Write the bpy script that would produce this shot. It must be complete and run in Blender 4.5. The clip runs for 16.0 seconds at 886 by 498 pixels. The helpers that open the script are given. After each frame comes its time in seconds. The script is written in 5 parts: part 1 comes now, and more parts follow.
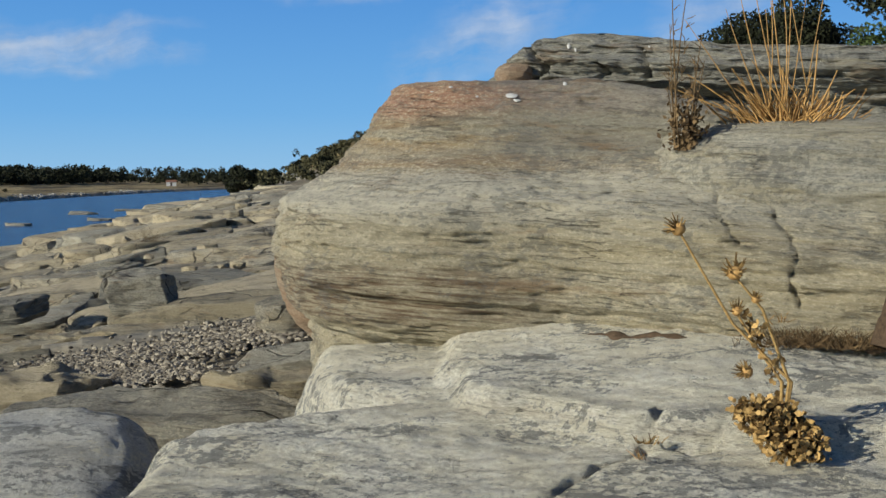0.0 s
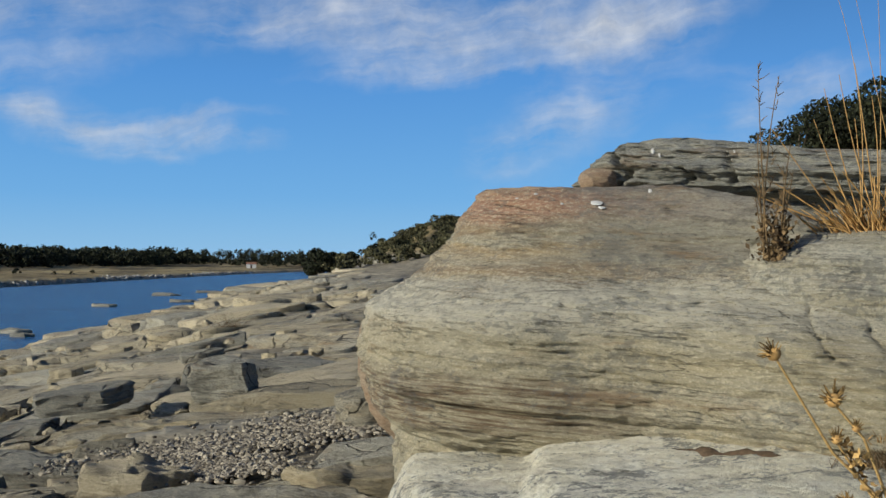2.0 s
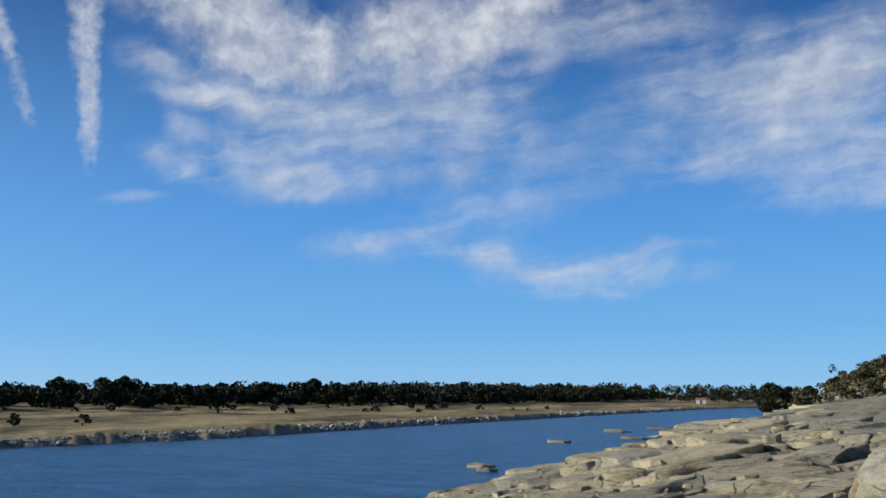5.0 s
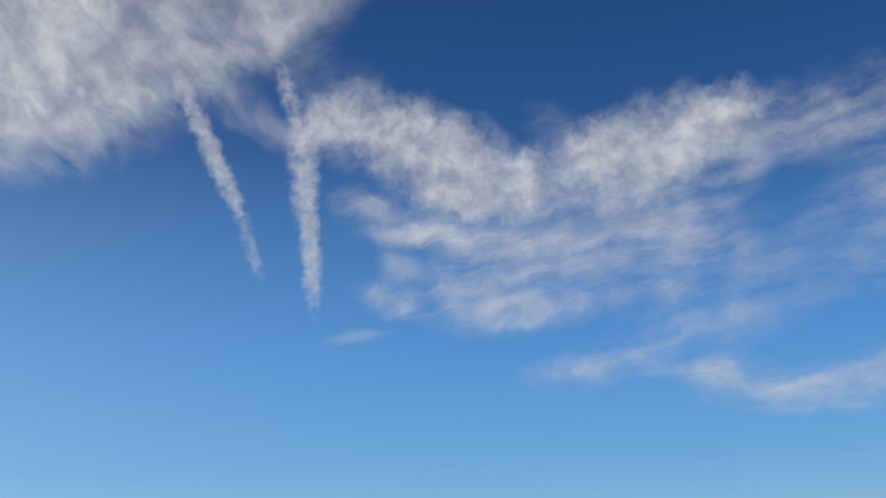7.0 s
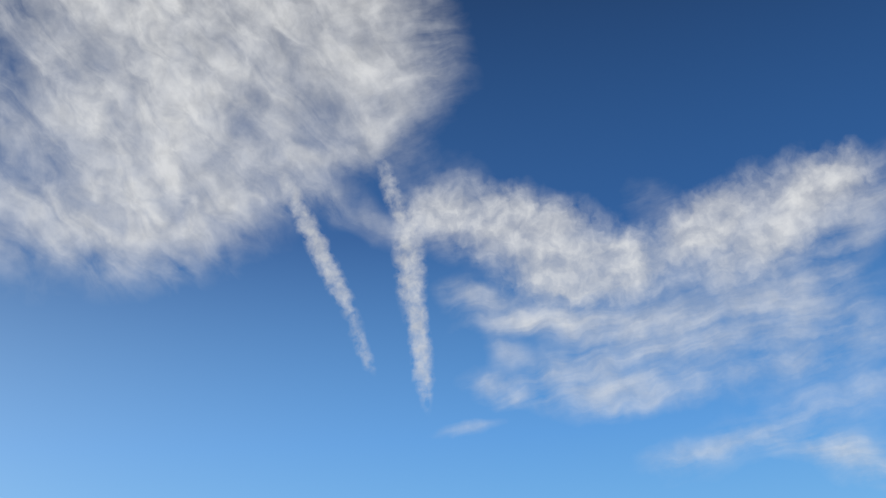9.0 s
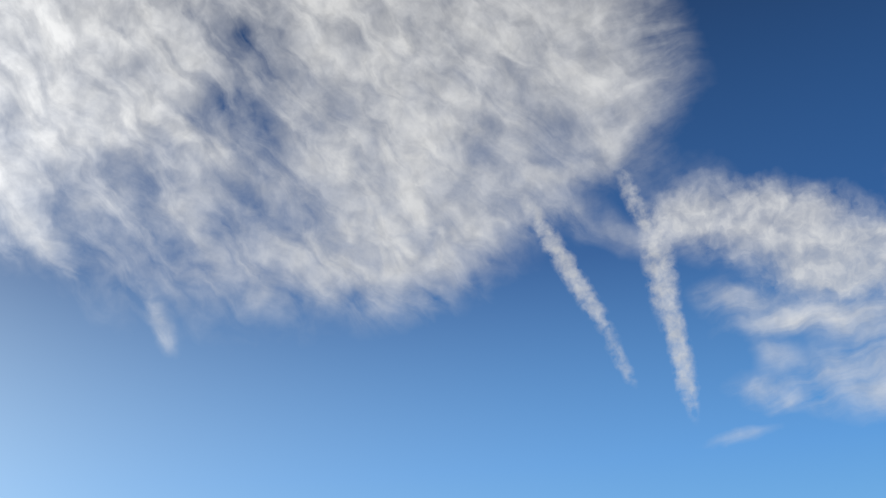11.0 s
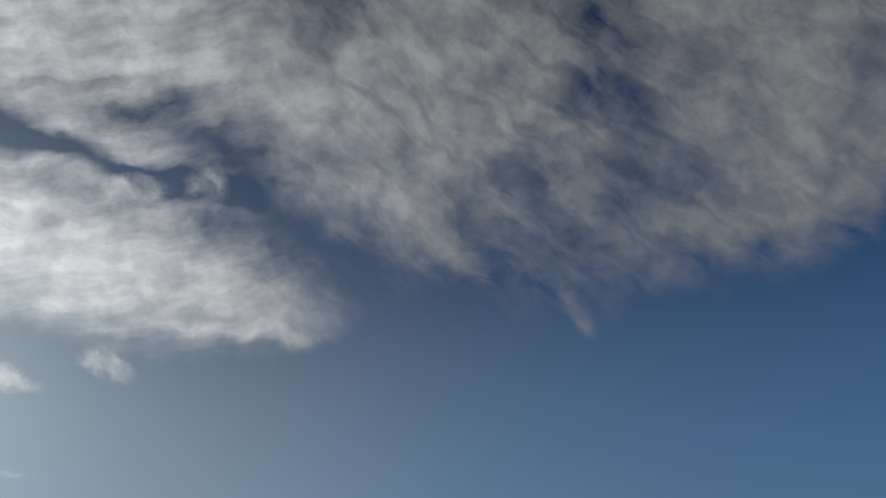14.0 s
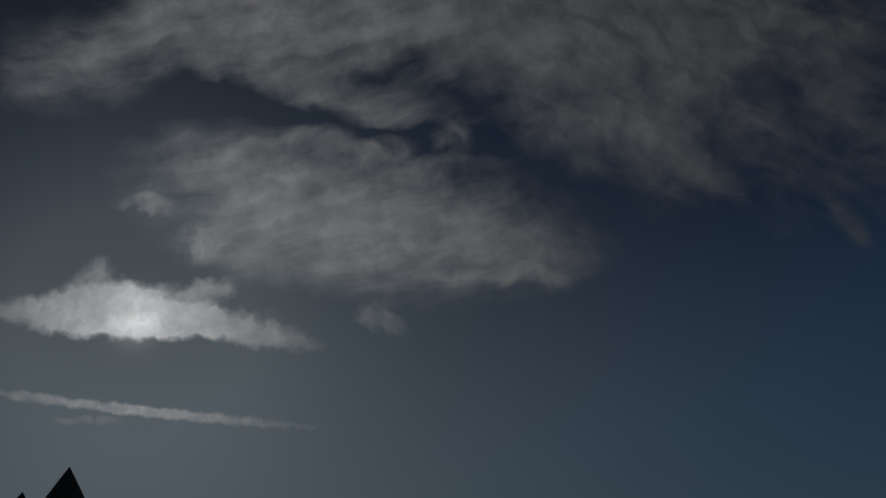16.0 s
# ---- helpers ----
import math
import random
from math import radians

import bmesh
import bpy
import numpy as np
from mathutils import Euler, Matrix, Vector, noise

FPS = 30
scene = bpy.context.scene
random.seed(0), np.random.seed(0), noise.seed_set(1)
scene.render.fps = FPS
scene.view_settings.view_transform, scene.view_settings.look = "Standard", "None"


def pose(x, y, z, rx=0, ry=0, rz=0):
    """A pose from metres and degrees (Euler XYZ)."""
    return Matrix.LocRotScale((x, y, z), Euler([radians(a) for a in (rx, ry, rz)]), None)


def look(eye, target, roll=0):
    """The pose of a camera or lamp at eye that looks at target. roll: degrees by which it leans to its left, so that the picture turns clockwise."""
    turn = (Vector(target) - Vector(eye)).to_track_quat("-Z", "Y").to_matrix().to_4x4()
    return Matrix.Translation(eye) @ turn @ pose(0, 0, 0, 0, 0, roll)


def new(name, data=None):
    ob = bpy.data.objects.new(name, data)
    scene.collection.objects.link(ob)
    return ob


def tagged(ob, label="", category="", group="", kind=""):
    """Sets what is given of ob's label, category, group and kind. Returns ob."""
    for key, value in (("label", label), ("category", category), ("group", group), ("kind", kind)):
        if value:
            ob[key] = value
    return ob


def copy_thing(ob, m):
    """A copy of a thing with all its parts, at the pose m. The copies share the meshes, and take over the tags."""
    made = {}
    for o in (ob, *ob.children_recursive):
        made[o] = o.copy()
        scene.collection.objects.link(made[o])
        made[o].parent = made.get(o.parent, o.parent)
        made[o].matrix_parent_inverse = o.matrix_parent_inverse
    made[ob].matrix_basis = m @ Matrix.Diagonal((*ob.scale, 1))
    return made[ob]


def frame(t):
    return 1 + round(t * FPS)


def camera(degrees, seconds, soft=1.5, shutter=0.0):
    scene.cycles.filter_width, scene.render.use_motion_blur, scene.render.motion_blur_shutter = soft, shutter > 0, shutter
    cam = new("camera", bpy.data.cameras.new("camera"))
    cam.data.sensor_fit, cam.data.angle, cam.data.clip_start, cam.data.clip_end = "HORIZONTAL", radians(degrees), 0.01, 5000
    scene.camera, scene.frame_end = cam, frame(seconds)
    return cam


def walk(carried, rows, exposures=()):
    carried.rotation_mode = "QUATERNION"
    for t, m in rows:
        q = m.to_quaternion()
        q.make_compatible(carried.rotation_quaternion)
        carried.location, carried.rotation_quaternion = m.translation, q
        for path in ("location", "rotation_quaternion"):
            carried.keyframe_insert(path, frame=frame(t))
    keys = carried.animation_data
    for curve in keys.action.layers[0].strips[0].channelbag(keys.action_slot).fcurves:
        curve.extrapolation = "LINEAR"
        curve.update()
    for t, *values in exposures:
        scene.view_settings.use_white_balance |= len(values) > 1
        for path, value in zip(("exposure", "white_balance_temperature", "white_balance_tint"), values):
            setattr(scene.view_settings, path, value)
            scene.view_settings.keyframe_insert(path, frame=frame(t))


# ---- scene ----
cam = camera(47.4, 16.0)
walk(cam, [
    (0.0, pose(-0.000, 0.000, 0.000, 86.00, -0.00, -0.00)),
    (0.5, pose(0.003, -0.001, 0.016, 87.20, 0.25, -0.34)),
    (1.0, pose(-0.005, -0.018, 0.034, 88.58, 0.33, 0.48)),
    (1.5, pose(-0.013, -0.011, 0.055, 89.13, 0.15, 1.66)),
    (2.0, pose(-0.033, -0.018, 0.081, 90.71, -0.31, 4.28)),
    (2.5, pose(-0.054, -0.001, 0.115, 92.45, -0.35, 7.10)),
    (3.0, pose(-0.070, -0.011, 0.141, 93.34, -1.22, 10.08)),
    (3.5, pose(-0.087, -0.004, 0.161, 94.34, -1.24, 14.17)),
    (4.0, pose(-0.087, -0.064, 0.170, 95.75, -0.83, 19.02)),
    (4.5, pose(-0.105, -0.094, 0.176, 97.64, -0.47, 24.59)),
    (5.0, pose(-0.121, -0.091, 0.183, 98.28, 0.04, 29.21)),
    (5.2, pose(-0.126, -0.091, 0.188, 98.59, -0.00, 30.72)),
    (7.3, pose(-0.126, -0.091, 0.188, 106.72, 2.19, 42.96)),
    (7.5, pose(-0.126, -0.091, 0.188, 107.36, 2.29, 43.51)),
    (8.0, pose(-0.126, -0.091, 0.188, 109.36, 2.76, 44.71)),
    (8.5, pose(-0.126, -0.091, 0.188, 110.15, 2.49, 45.98)),
    (8.7, pose(-0.126, -0.091, 0.188, 110.45, 2.73, 46.87)),
    (10.8, pose(-0.126, -0.091, 0.188, 112.79, 3.25, 62.40)),
    (11.0, pose(-0.126, -0.091, 0.188, 112.74, 3.48, 63.81)),
    (11.5, pose(-0.126, -0.091, 0.188, 112.55, 3.88, 68.71)),
    (12.0, pose(-0.126, -0.091, 0.188, 112.67, 4.16, 73.78)),
    (12.5, pose(-0.126, -0.091, 0.188, 112.46, 4.62, 78.16)),
    (13.0, pose(-0.126, -0.091, 0.188, 112.39, 5.26, 81.29)),
    (13.5, pose(-0.126, -0.091, 0.188, 112.55, 5.57, 84.53)),
    (14.0, pose(-0.126, -0.091, 0.188, 113.34, 6.01, 89.12)),
    (14.5, pose(-0.126, -0.091, 0.188, 113.17, 6.45, 94.30)),
    (15.0, pose(-0.126, -0.091, 0.188, 112.67, 6.58, 98.37)),
    (15.5, pose(-0.126, -0.091, 0.188, 112.04, 6.66, 101.83)),
    (16.0, pose(-0.126, -0.091, 0.188, 111.54, 6.39, 104.77)),
], exposures=[(0, -0.05, 6500, 10), (2.5, -0.07, 6500, 10), (3.6, 0.0, 6470, 10), (4.4, 0.1, 6450, 10), (5, 0.02, 6450, 10), (7.5, -0.2, 6700, 10), (8.1, 0.0, 6850, 10), (8.6, 0.1, 6900, 10), (10, 0.12, 6950, 10), (11, 0.1, 7000, 10), (11.5, -0.03, 7000, 10), (12, -0.42, 7000, 10), (12.5, -0.7, 6950, 10), (13, -0.95, 6900, 10), (14, -1.6, 6850, 10), (15, -2.65, 6800, 10), (16, -3.8, 6800, 10)])

# ---- sun and sky ----
SUN_AZ, SUN_EL = 120.5, 18.5          # degrees to the left of the y axis, degrees up
sun_dir = Vector((-math.sin(radians(SUN_AZ)) * math.cos(radians(SUN_EL)), math.cos(radians(SUN_AZ)) * math.cos(radians(SUN_EL)), math.sin(radians(SUN_EL))))
sun_data = bpy.data.lights.new("sun", "SUN")
sun_data.energy, sun_data.angle, sun_data.color = 4.6, radians(0.6), (1.0, 0.96, 0.83)
sun = new("sun", sun_data)
sun.matrix_world = look(sun_dir * 50, (0, 0, 0))

world = bpy.data.worlds.new("world")
scene.world = world
world.use_nodes = True
wt = world.node_tree
wt.nodes.clear()


class Graph:
    """Small shorthand for building node trees."""

    def __init__(self, tree):
        self.t = tree

    def node(self, kind, **props):
        n = self.t.nodes.new(kind)
        for k, v in props.items():
            setattr(n, k, v)
        return n

    def put(self, sock, v):
        if isinstance(v, bpy.types.NodeSocket):
            self.t.links.new(v, sock)
        elif v is not None:
            sock.default_value = v

    def math(self, op, a, b=None, c=None, clamp=False):
        n = self.node("ShaderNodeMath", operation=op, use_clamp=clamp)
        for i, v in enumerate((a, b, c)):
            self.put(n.inputs[i], v)
        return n.outputs[0]

    def remap(self, v, lo, hi, a=0.0, b=1.0, smooth=True):
        n = self.node("ShaderNodeMapRange", interpolation_type="SMOOTHSTEP" if smooth else "LINEAR")
        for i, x in enumerate((v, lo, hi, a, b)):
            self.put(n.inputs[i], x)
        return n.outputs[0]

    def noise(self, vec, scale, detail=5.0, rough=0.55, warp=0.0):
        n = self.node("ShaderNodeTexNoise")
        self.put(n.inputs["Vector"], vec)
        n.inputs["Scale"].default_value, n.inputs["Detail"].default_value = scale, detail
        n.inputs["Roughness"].default_value, n.inputs["Distortion"].default_value = rough, warp
        return n.outputs["Fac"]

    def voronoi(self, vec, scale, feature="F1", rand=1.0):
        n = self.node("ShaderNodeTexVoronoi", feature=feature)
        self.put(n.inputs["Vector"], vec)
        n.inputs["Scale"].default_value, n.inputs["Randomness"].default_value = scale, rand
        return n

    def mapping(self, vec, loc=(0, 0, 0), rot=(0, 0, 0), scale=(1, 1, 1), kind="POINT"):
        n = self.node("ShaderNodeMapping", vector_type=kind)
        self.put(n.inputs["Vector"], vec)
        for k, v in (("Location", loc), ("Rotation", [radians(a) for a in rot]), ("Scale", scale)):
            n.inputs[k].default_value = v
        return n.outputs[0]

    def mix(self, fac, a, b, blend="MIX"):
        n = self.node("ShaderNodeMix", data_type="RGBA", blend_type=blend)
        self.put(n.inputs[0], fac)
        for s, v in ((n.inputs[6], a), (n.inputs[7], b)):
            self.put(s, (*v, 1.0) if isinstance(v, tuple) else v)
        return n.outputs[2]

    def ramp(self, fac, stops):
        n = self.node("ShaderNodeValToRGB")
        e = n.color_ramp.elements
        while len(e) < len(stops):
            e.new(0.5)
        for el, (p, c) in zip(e, stops):
            el.position, el.color = p, (*c, 1.0)
        self.put(n.inputs[0], fac)
        return n.outputs[0]

    def combine(self, x, y, z=0.0):
        n = self.node("ShaderNodeCombineXYZ")
        for i, v in enumerate((x, y, z)):
            self.put(n.inputs[i], v)
        return n.outputs[0]


g = Graph(wt)
sky = g.node("ShaderNodeTexSky", sky_type="NISHITA", sun_disc=False)
sky.sun_elevation, sky.sun_rotation = radians(SUN_EL), radians(-SUN_AZ)
sky.air_density, sky.dust_density, sky.ozone_density = 1.0, 0.0, 4.0
direction = g.node("ShaderNodeTexCoord").outputs["Generated"]
sep = g.node("ShaderNodeSeparateXYZ")
g.put(sep.inputs[0], direction)
minus_x = g.math("MULTIPLY", sep.outputs[0], -1.0)
az = g.math("MULTIPLY", g.math("ARCTAN2", minus_x, sep.outputs[1]), 180 / math.pi)
el = g.math("MULTIPLY", g.math("ARCSINE", sep.outputs[2]), 180 / math.pi)
# slow and finer warps of the sky coordinates, so that no cloud keeps a clean outline
def drift(amount, scale, detail, at):
    a = g.math("SUBTRACT", g.noise(g.mapping(direction, loc=at), scale, detail, 0.5), 0.5)
    b = g.math("SUBTRACT", g.noise(g.mapping(direction, loc=(at[1] + 4, at[2], at[0] + 7)), scale, detail, 0.5), 0.5)
    return g.math("MULTIPLY", a, amount), g.math("MULTIPLY", b, amount)


def shifted(*warps):
    a, e = az, el
    for u, v in warps:
        a, e = g.math("ADD", a, u), g.math("ADD", e, v)
    return g.combine(a, e)


slow, mid, quick = drift(2.2, 8.0, 2.0, (0, 0, 0)), drift(1.3, 30.0, 3.0, (5, 3, 1)), drift(0.7, 95.0, 3.0, (2, 8, 6))
veil_at, heap_at, trail_at = shifted(slow, mid), shifted(mid, quick), shifted(drift(0.45, 90.0, 3.0, (1, 2, 9)))
cover = {"veil": 0.0, "heap": 0.0, "trail": 0.0}
last = [g.math("MULTIPLY", az, 1e-9)]


def patch(kind, at, a, e, length, width, turn, amount, inner):
    """A cloud patch: a soft ellipse round a direction, its long axis turned from the level."""
    step = g.node("ShaderNodeVectorMath", operation="MULTIPLY_ADD")     # in turn, one patch after the other
    g.put(step.inputs[0], last[0])
    step.inputs[1].default_value = (1e-9, 1e-9, 1e-9)
    g.put(step.inputs[2], at)
    v = g.mapping(step.outputs[0], (a, e, 0), (0, 0, turn), (length, width, 1.0), "TEXTURE")
    n = g.node("ShaderNodeVectorMath", operation="LENGTH")
    g.put(n.inputs[0], v)
    cover[kind] = g.math("ADD", cover[kind], g.remap(n.outputs["Value"], 1.3, inner, 0.0, amount))
    last[0] = cover[kind]


def veil(*shape):
    patch("veil", veil_at, *shape, -0.05)


def heap(*shape):
    patch("heap", heap_at, *shape, 0.25)


def trail(*shape):
    patch("trail", trail_at, *shape, 0.3)


heap(47.8, 23, 2.1, 1.47, 1, 0.80)
heap(44.4, 22.4, 5.2, 2.32, 16, 0.75)
heap(40.7, 20.5, 5.7, 2.98, 25, 0.85)
heap(39.2, 18.6, 5.4, 1.85, -1, 0.75)
heap(36.1, 19.5, 4, 1.91, -4, 0.60)
heap(31.9, 20.8, 2.5, 1.65, -22, 0.90)
heap(28.3, 20.8, 5.6, 2.65, -13, 0.85)
heap(24.4, 21.9, 2.7, 1.6, -17, 0.85)
heap(29.2, 18.6, 4.1, 1.40, -17, 0.50)
heap(120.5, 18.7, 7.3, 1.04, 4, 2.40)
heap(121, 19.1, 4, 1.53, 1, 2.20)
heap(114.2, 17.6, 3.9, 0.75, 11, 1.30)
heap(123.1, 20.7, 1.5, 0.98, -40, 0.70)
heap(116.2, 20.1, 1.7, 0.69, -12, 0.70)
heap(116.4, 22.7, 1.8, 1.00, 1, 0.60)
heap(119.7, 24.8, 2.1, 0.55, 4, 0.50)
heap(105.2, 27.3, 2.2, 0.89, -4, 0.65)
heap(100.8, 27.4, 1.3, 1.47, 25, 0.50)
heap(106.5, 17.8, 1.6, 0.91, 34, 0.50)
veil(34, 16.7, 7.5, 1.84, -2, 0.54)
veil(31.6, 15.4, 8.9, 1.75, 1, 0.40)
veil(41.7, 16.4, 6, 0.78, 0, 0.60)
veil(35.9, 14, 8.7, 1.34, 1, 0.54)
veil(39.7, 12.4, 4.1, 2.05, 7, 0.72)
veil(35.5, 12, 4.8, 1.25, -0, 0.54)
veil(27.4, 16.3, 5, 1.72, -4, 0.32)
veil(25.9, 13.9, 6.9, 1.52, -5, 0.36)
veil(27.6, 12.6, 7.3, 1.09, -8, 0.36)
veil(44.4, 14.9, 1.8, 1.16, 42, 0.32)
veil(43.9, 12.3, 1.4, 0.64, 3, 0.32)
veil(46.6, 17.9, 2, 1.08, 2, 0.24)
veil(44.8, 13.3, 2.1, 0.49, 3, 0.32)
veil(46.7, 10.8, 2.4, 0.56, -3, 0.36)
veil(27.6, 10.2, 10.3, 1.84, -15, 0.36)
veil(33.3, 8.6, 3.6, 0.75, -10, 0.32)
veil(34.4, 22.2, 2.8, 1.61, 25, 0.22)
veil(49.9, 22.1, 8.8, 1.38, 21, 0.40)
veil(24.5, 18.7, 3.4, 1.53, -36, 0.32)
veil(27.4, 8, 3.9, 1.01, 11, 0.43)
veil(24.8, 7.2, 4.2, 1.66, 13, 0.61)
veil(20.3, 6.9, 4.8, 1.58, -3, 0.61)
veil(15.8, 6.5, 3.5, 0.78, -2, 0.36)
veil(17.7, 7.7, 4.8, 0.64, -6, 0.32)
veil(19.9, 5.6, 1.9, 0.50, 10, 0.29)
veil(6.5, 18.3, 9.8, 2.51, -7, 0.54)
veil(15, 17.4, 7.6, 2.27, -17, 0.43)
veil(11.9, 14.1, 9.3, 2.02, -12, 0.47)
veil(17.6, 20.2, 5.6, 2.04, 2, 0.32)
veil(9.7, 16.2, 10.1, 2.58, -11, 0.32)
veil(33.8, 8.8, 3.8, 0.71, -10, 0.25)
veil(45.5, 17.9, 2.9, 1.16, 19, 0.32)
veil(40.3, 16.2, 6.1, 1.37, 9, 0.50)
veil(44.7, 12.8, 3.2, 1.08, 16, 0.35)
veil(29.5, 19.3, 7.9, 3.43, -7, 0.29)
veil(1.4, 6.4, 2.2, 1.66, 2, 0.18)
veil(5, 12.3, 9, 2.61, 4, 0.61)
veil(11.8, 12.9, 6.1, 1.11, -6, 0.32)
veil(-6, 13.2, 7.6, 2.12, -11, 0.54)
veil(-1, 14.4, 3.2, 1.10, -8, 0.36)
veil(-3.6, 8.9, 8, 2.82, -35, 0.30)
veil(6.6, 10.5, 7.7, 1.05, -2, 0.36)
veil(-14.3, 8.5, 6.7, 1.99, -21, 0.36)
veil(-12.6, 10.3, 4.6, 0.86, -2, 0.22)
veil(64.7, 33.9, 14.3, 7.60, 2, 1.35)
veil(51.6, 32.8, 6.6, 5.68, 25, 1.15)
veil(84.6, 33.6, 10.6, 4.95, 1, 1.20)
veil(59.7, 27, 9.3, 4.65, -4, 0.75)
veil(68.6, 26.5, 9.1, 4.70, 19, 0.70)
veil(80.7, 28, 9.1, 4.52, 19, 0.75)
veil(86.7, 26.5, 4.5, 5.40, 32, 0.60)
veil(70.1, 22.4, 8.2, 2.68, -7, 0.55)
veil(65.4, 20.3, 6.5, 1.97, -7, 0.30)
veil(63.1, 23.4, 8.4, 2.34, -8, 0.50)
veil(50.9, 28, 3.3, 1.25, -33, 0.55)
veil(54.7, 26.2, 3.5, 1.08, -7, 0.50)
veil(75.8, 34.4, 4.8, 1.96, 9, -0.54)
veil(73.9, 29.9, 3.7, 1.69, 35, -0.35)
veil(78.1, 29, 5.7, 0.80, 31, 0.75)
veil(77.7, 24.2, 3, 1.01, 46, 0.45)
veil(83.3, 24.7, 1.8, 0.58, 5, 0.40)
veil(79.3, 19.2, 2.2, 0.91, 62, 0.32)
veil(85.6, 22.7, 3.3, 1.08, 44, 0.35)
veil(68.1, 44, 35.9, 8.09, -0, 1.20)
veil(101.3, 34.3, 16.5, 3.66, 13, 1.15)
veil(106.7, 36.4, 14.7, 4.23, -4, 1.00)
veil(92.6, 27.3, 6.6, 2.74, 23, 0.75)
veil(89.3, 31.2, 8.9, 4.94, 4, 0.65)
veil(83.1, 35, 9.1, 4.14, 7, 0.80)
veil(86.3, 23.2, 3.7, 0.99, 49, 0.35)
veil(109.1, 29.3, 10.2, 1.08, 12, -1.00)
veil(102.4, 27.7, 4.4, 1.05, 7, -1.00)
veil(79.2, 18.9, 1.9, 0.82, 68, 0.28)
veil(106.7, 23.4, 13.6, 4.49, 11, 1.35)
veil(98.3, 20.9, 5.4, 1.80, 19, 0.90)
veil(99.2, 19.4, 5.4, 0.57, 6, 0.80)
veil(114.4, 26.7, 5.8, 2.05, 12, 0.75)
veil(123.5, 32.9, 7.7, 1.48, -23, 0.50)
veil(110.7, 20.9, 6.7, 1.43, 15, 0.40)
veil(111.6, 28.2, 3.2, 0.71, -8, 0.40)
trail(54.9, 21.0, 4.8, 0.67, 63, 1.1)
trail(52.5, 15.5, 1.6, 0.45, 67, 0.5)
trail(50.4, 24.1, 2.4, 0.57, 75, 0.75)
trail(49.5, 20.2, 3.4, 0.95, 89, 1.1)
trail(49.1, 15.7, 3.5, 0.66, 87, 1.1)
trail(119.7, 13.6, 8.8, 0.33, 9, 1.3)
trail(122.8, 13.3, 2.2, 0.24, 2, 0.3)
veil(-1.8, 13.7, 11, 2.91, -4, 0.36)
veil(-5.9, 12.6, 6, 2.13, -3, 0.32)
veil(-3.2, 7.8, 6.3, 2.02, -18, 0.22)
veil(-14.3, 9.1, 4, 1.57, -16, 0.18)
veil(9.7, 16.4, 9, 2.13, -8, 0.36)
veil(20, 21, 9, 2.46, -8, 0.43)

veil(64.4, 22.5, 9.3, 3.02, -9, 0.3)
veil(71.5, 22.1, 16.2, 4.76, -3, 0.22)
veil(83.6, 23.2, 8.0, 3.33, 20, 0.25)
veil(48.5, 25.6, 6.9, 1.95, 24, 0.18)
veil(109.4, 30.4, 9.6, 2.9, 20, 1.0)
veil(118.0, 34.0, 12.0, 3.0, -14, 0.6)
veil(103.7, 28.8, 6.4, 1.9, 18, 0.5)


def broken(total, texture, rough, full):
    """Cover broken up by a texture, more at its thin rims than in its middle."""
    total = g.math("MAXIMUM", g.math("MINIMUM", total, 1.15), 0.0)
    rim = g.math("MINIMUM", g.math("MULTIPLY", total, 2.5), 1.0)
    thick = g.math("ADD", total, g.math("MULTIPLY", g.math("SUBTRACT", texture, 0.5), g.math("MULTIPLY", rim, rough)))
    return g.math("MULTIPLY", g.remap(thick, 0.04, 1.45, 0.0, 1.0, smooth=False), full, clamp=True)


# streaks along the wind, which turns from one end of the sky to the other, and soft billows
west = g.noise(g.mapping(veil_at, rot=(0, 0, 40), scale=(3.4, 1.5, 1), kind="TEXTURE"), 1.0, 7.0, 0.56, 0.6)
north = g.noise(g.mapping(veil_at, rot=(0, 0, -9), scale=(7.0, 1.15, 1), kind="TEXTURE"), 1.0, 8.0, 0.62)
turning = g.math("MULTIPLY", g.remap(az, 44.0, 58.0), g.remap(az, 101.0, 92.0))
streak = g.math("ADD", g.math("MULTIPLY", west, turning), g.math("MULTIPLY", north, g.math("SUBTRACT", 1.0, turning)))
billow = g.noise(direction, 21.0, 8.0, 0.56)
lump = g.noise(heap_at, 0.7, 6.0, 0.6)
texture = g.math("ADD", g.math("MULTIPLY", streak, 0.52), g.math("MULTIPLY", billow, 0.48))
heap_tex = g.math("ADD", g.math("MULTIPLY", lump, 0.65), g.math("MULTIPLY", billow, 0.35))
puffs = g.noise(trail_at, 1.6, 4.0, 0.6)
c_veil, c_heap, c_trail = broken(cover["veil"], texture, 2.7, 0.87), broken(cover["heap"], heap_tex, 2.4, 0.86), broken(cover["trail"], puffs, 2.4, 0.7)
gap = g.math("MULTIPLY", g.math("MULTIPLY", g.math("SUBTRACT", 1.0, c_veil), g.math("SUBTRACT", 1.0, c_heap)), g.math("SUBTRACT", 1.0, c_trail))
cloud = g.math("SUBTRACT", 1.0, gap)
to_sun = g.node("ShaderNodeVectorMath", operation="DOT_PRODUCT")
g.put(to_sun.inputs[0], direction)
to_sun.inputs[1].default_value = sun_dir
near_sun = g.math("MAXIMUM", to_sun.outputs["Value"], 0.0)
glow = g.math("ADD", g.math("POWER", near_sun, 70.0), g.math("MULTIPLY", g.math("POWER", near_sun, 14.0), 0.38))
halo = g.math("POWER", near_sun, 300.0)
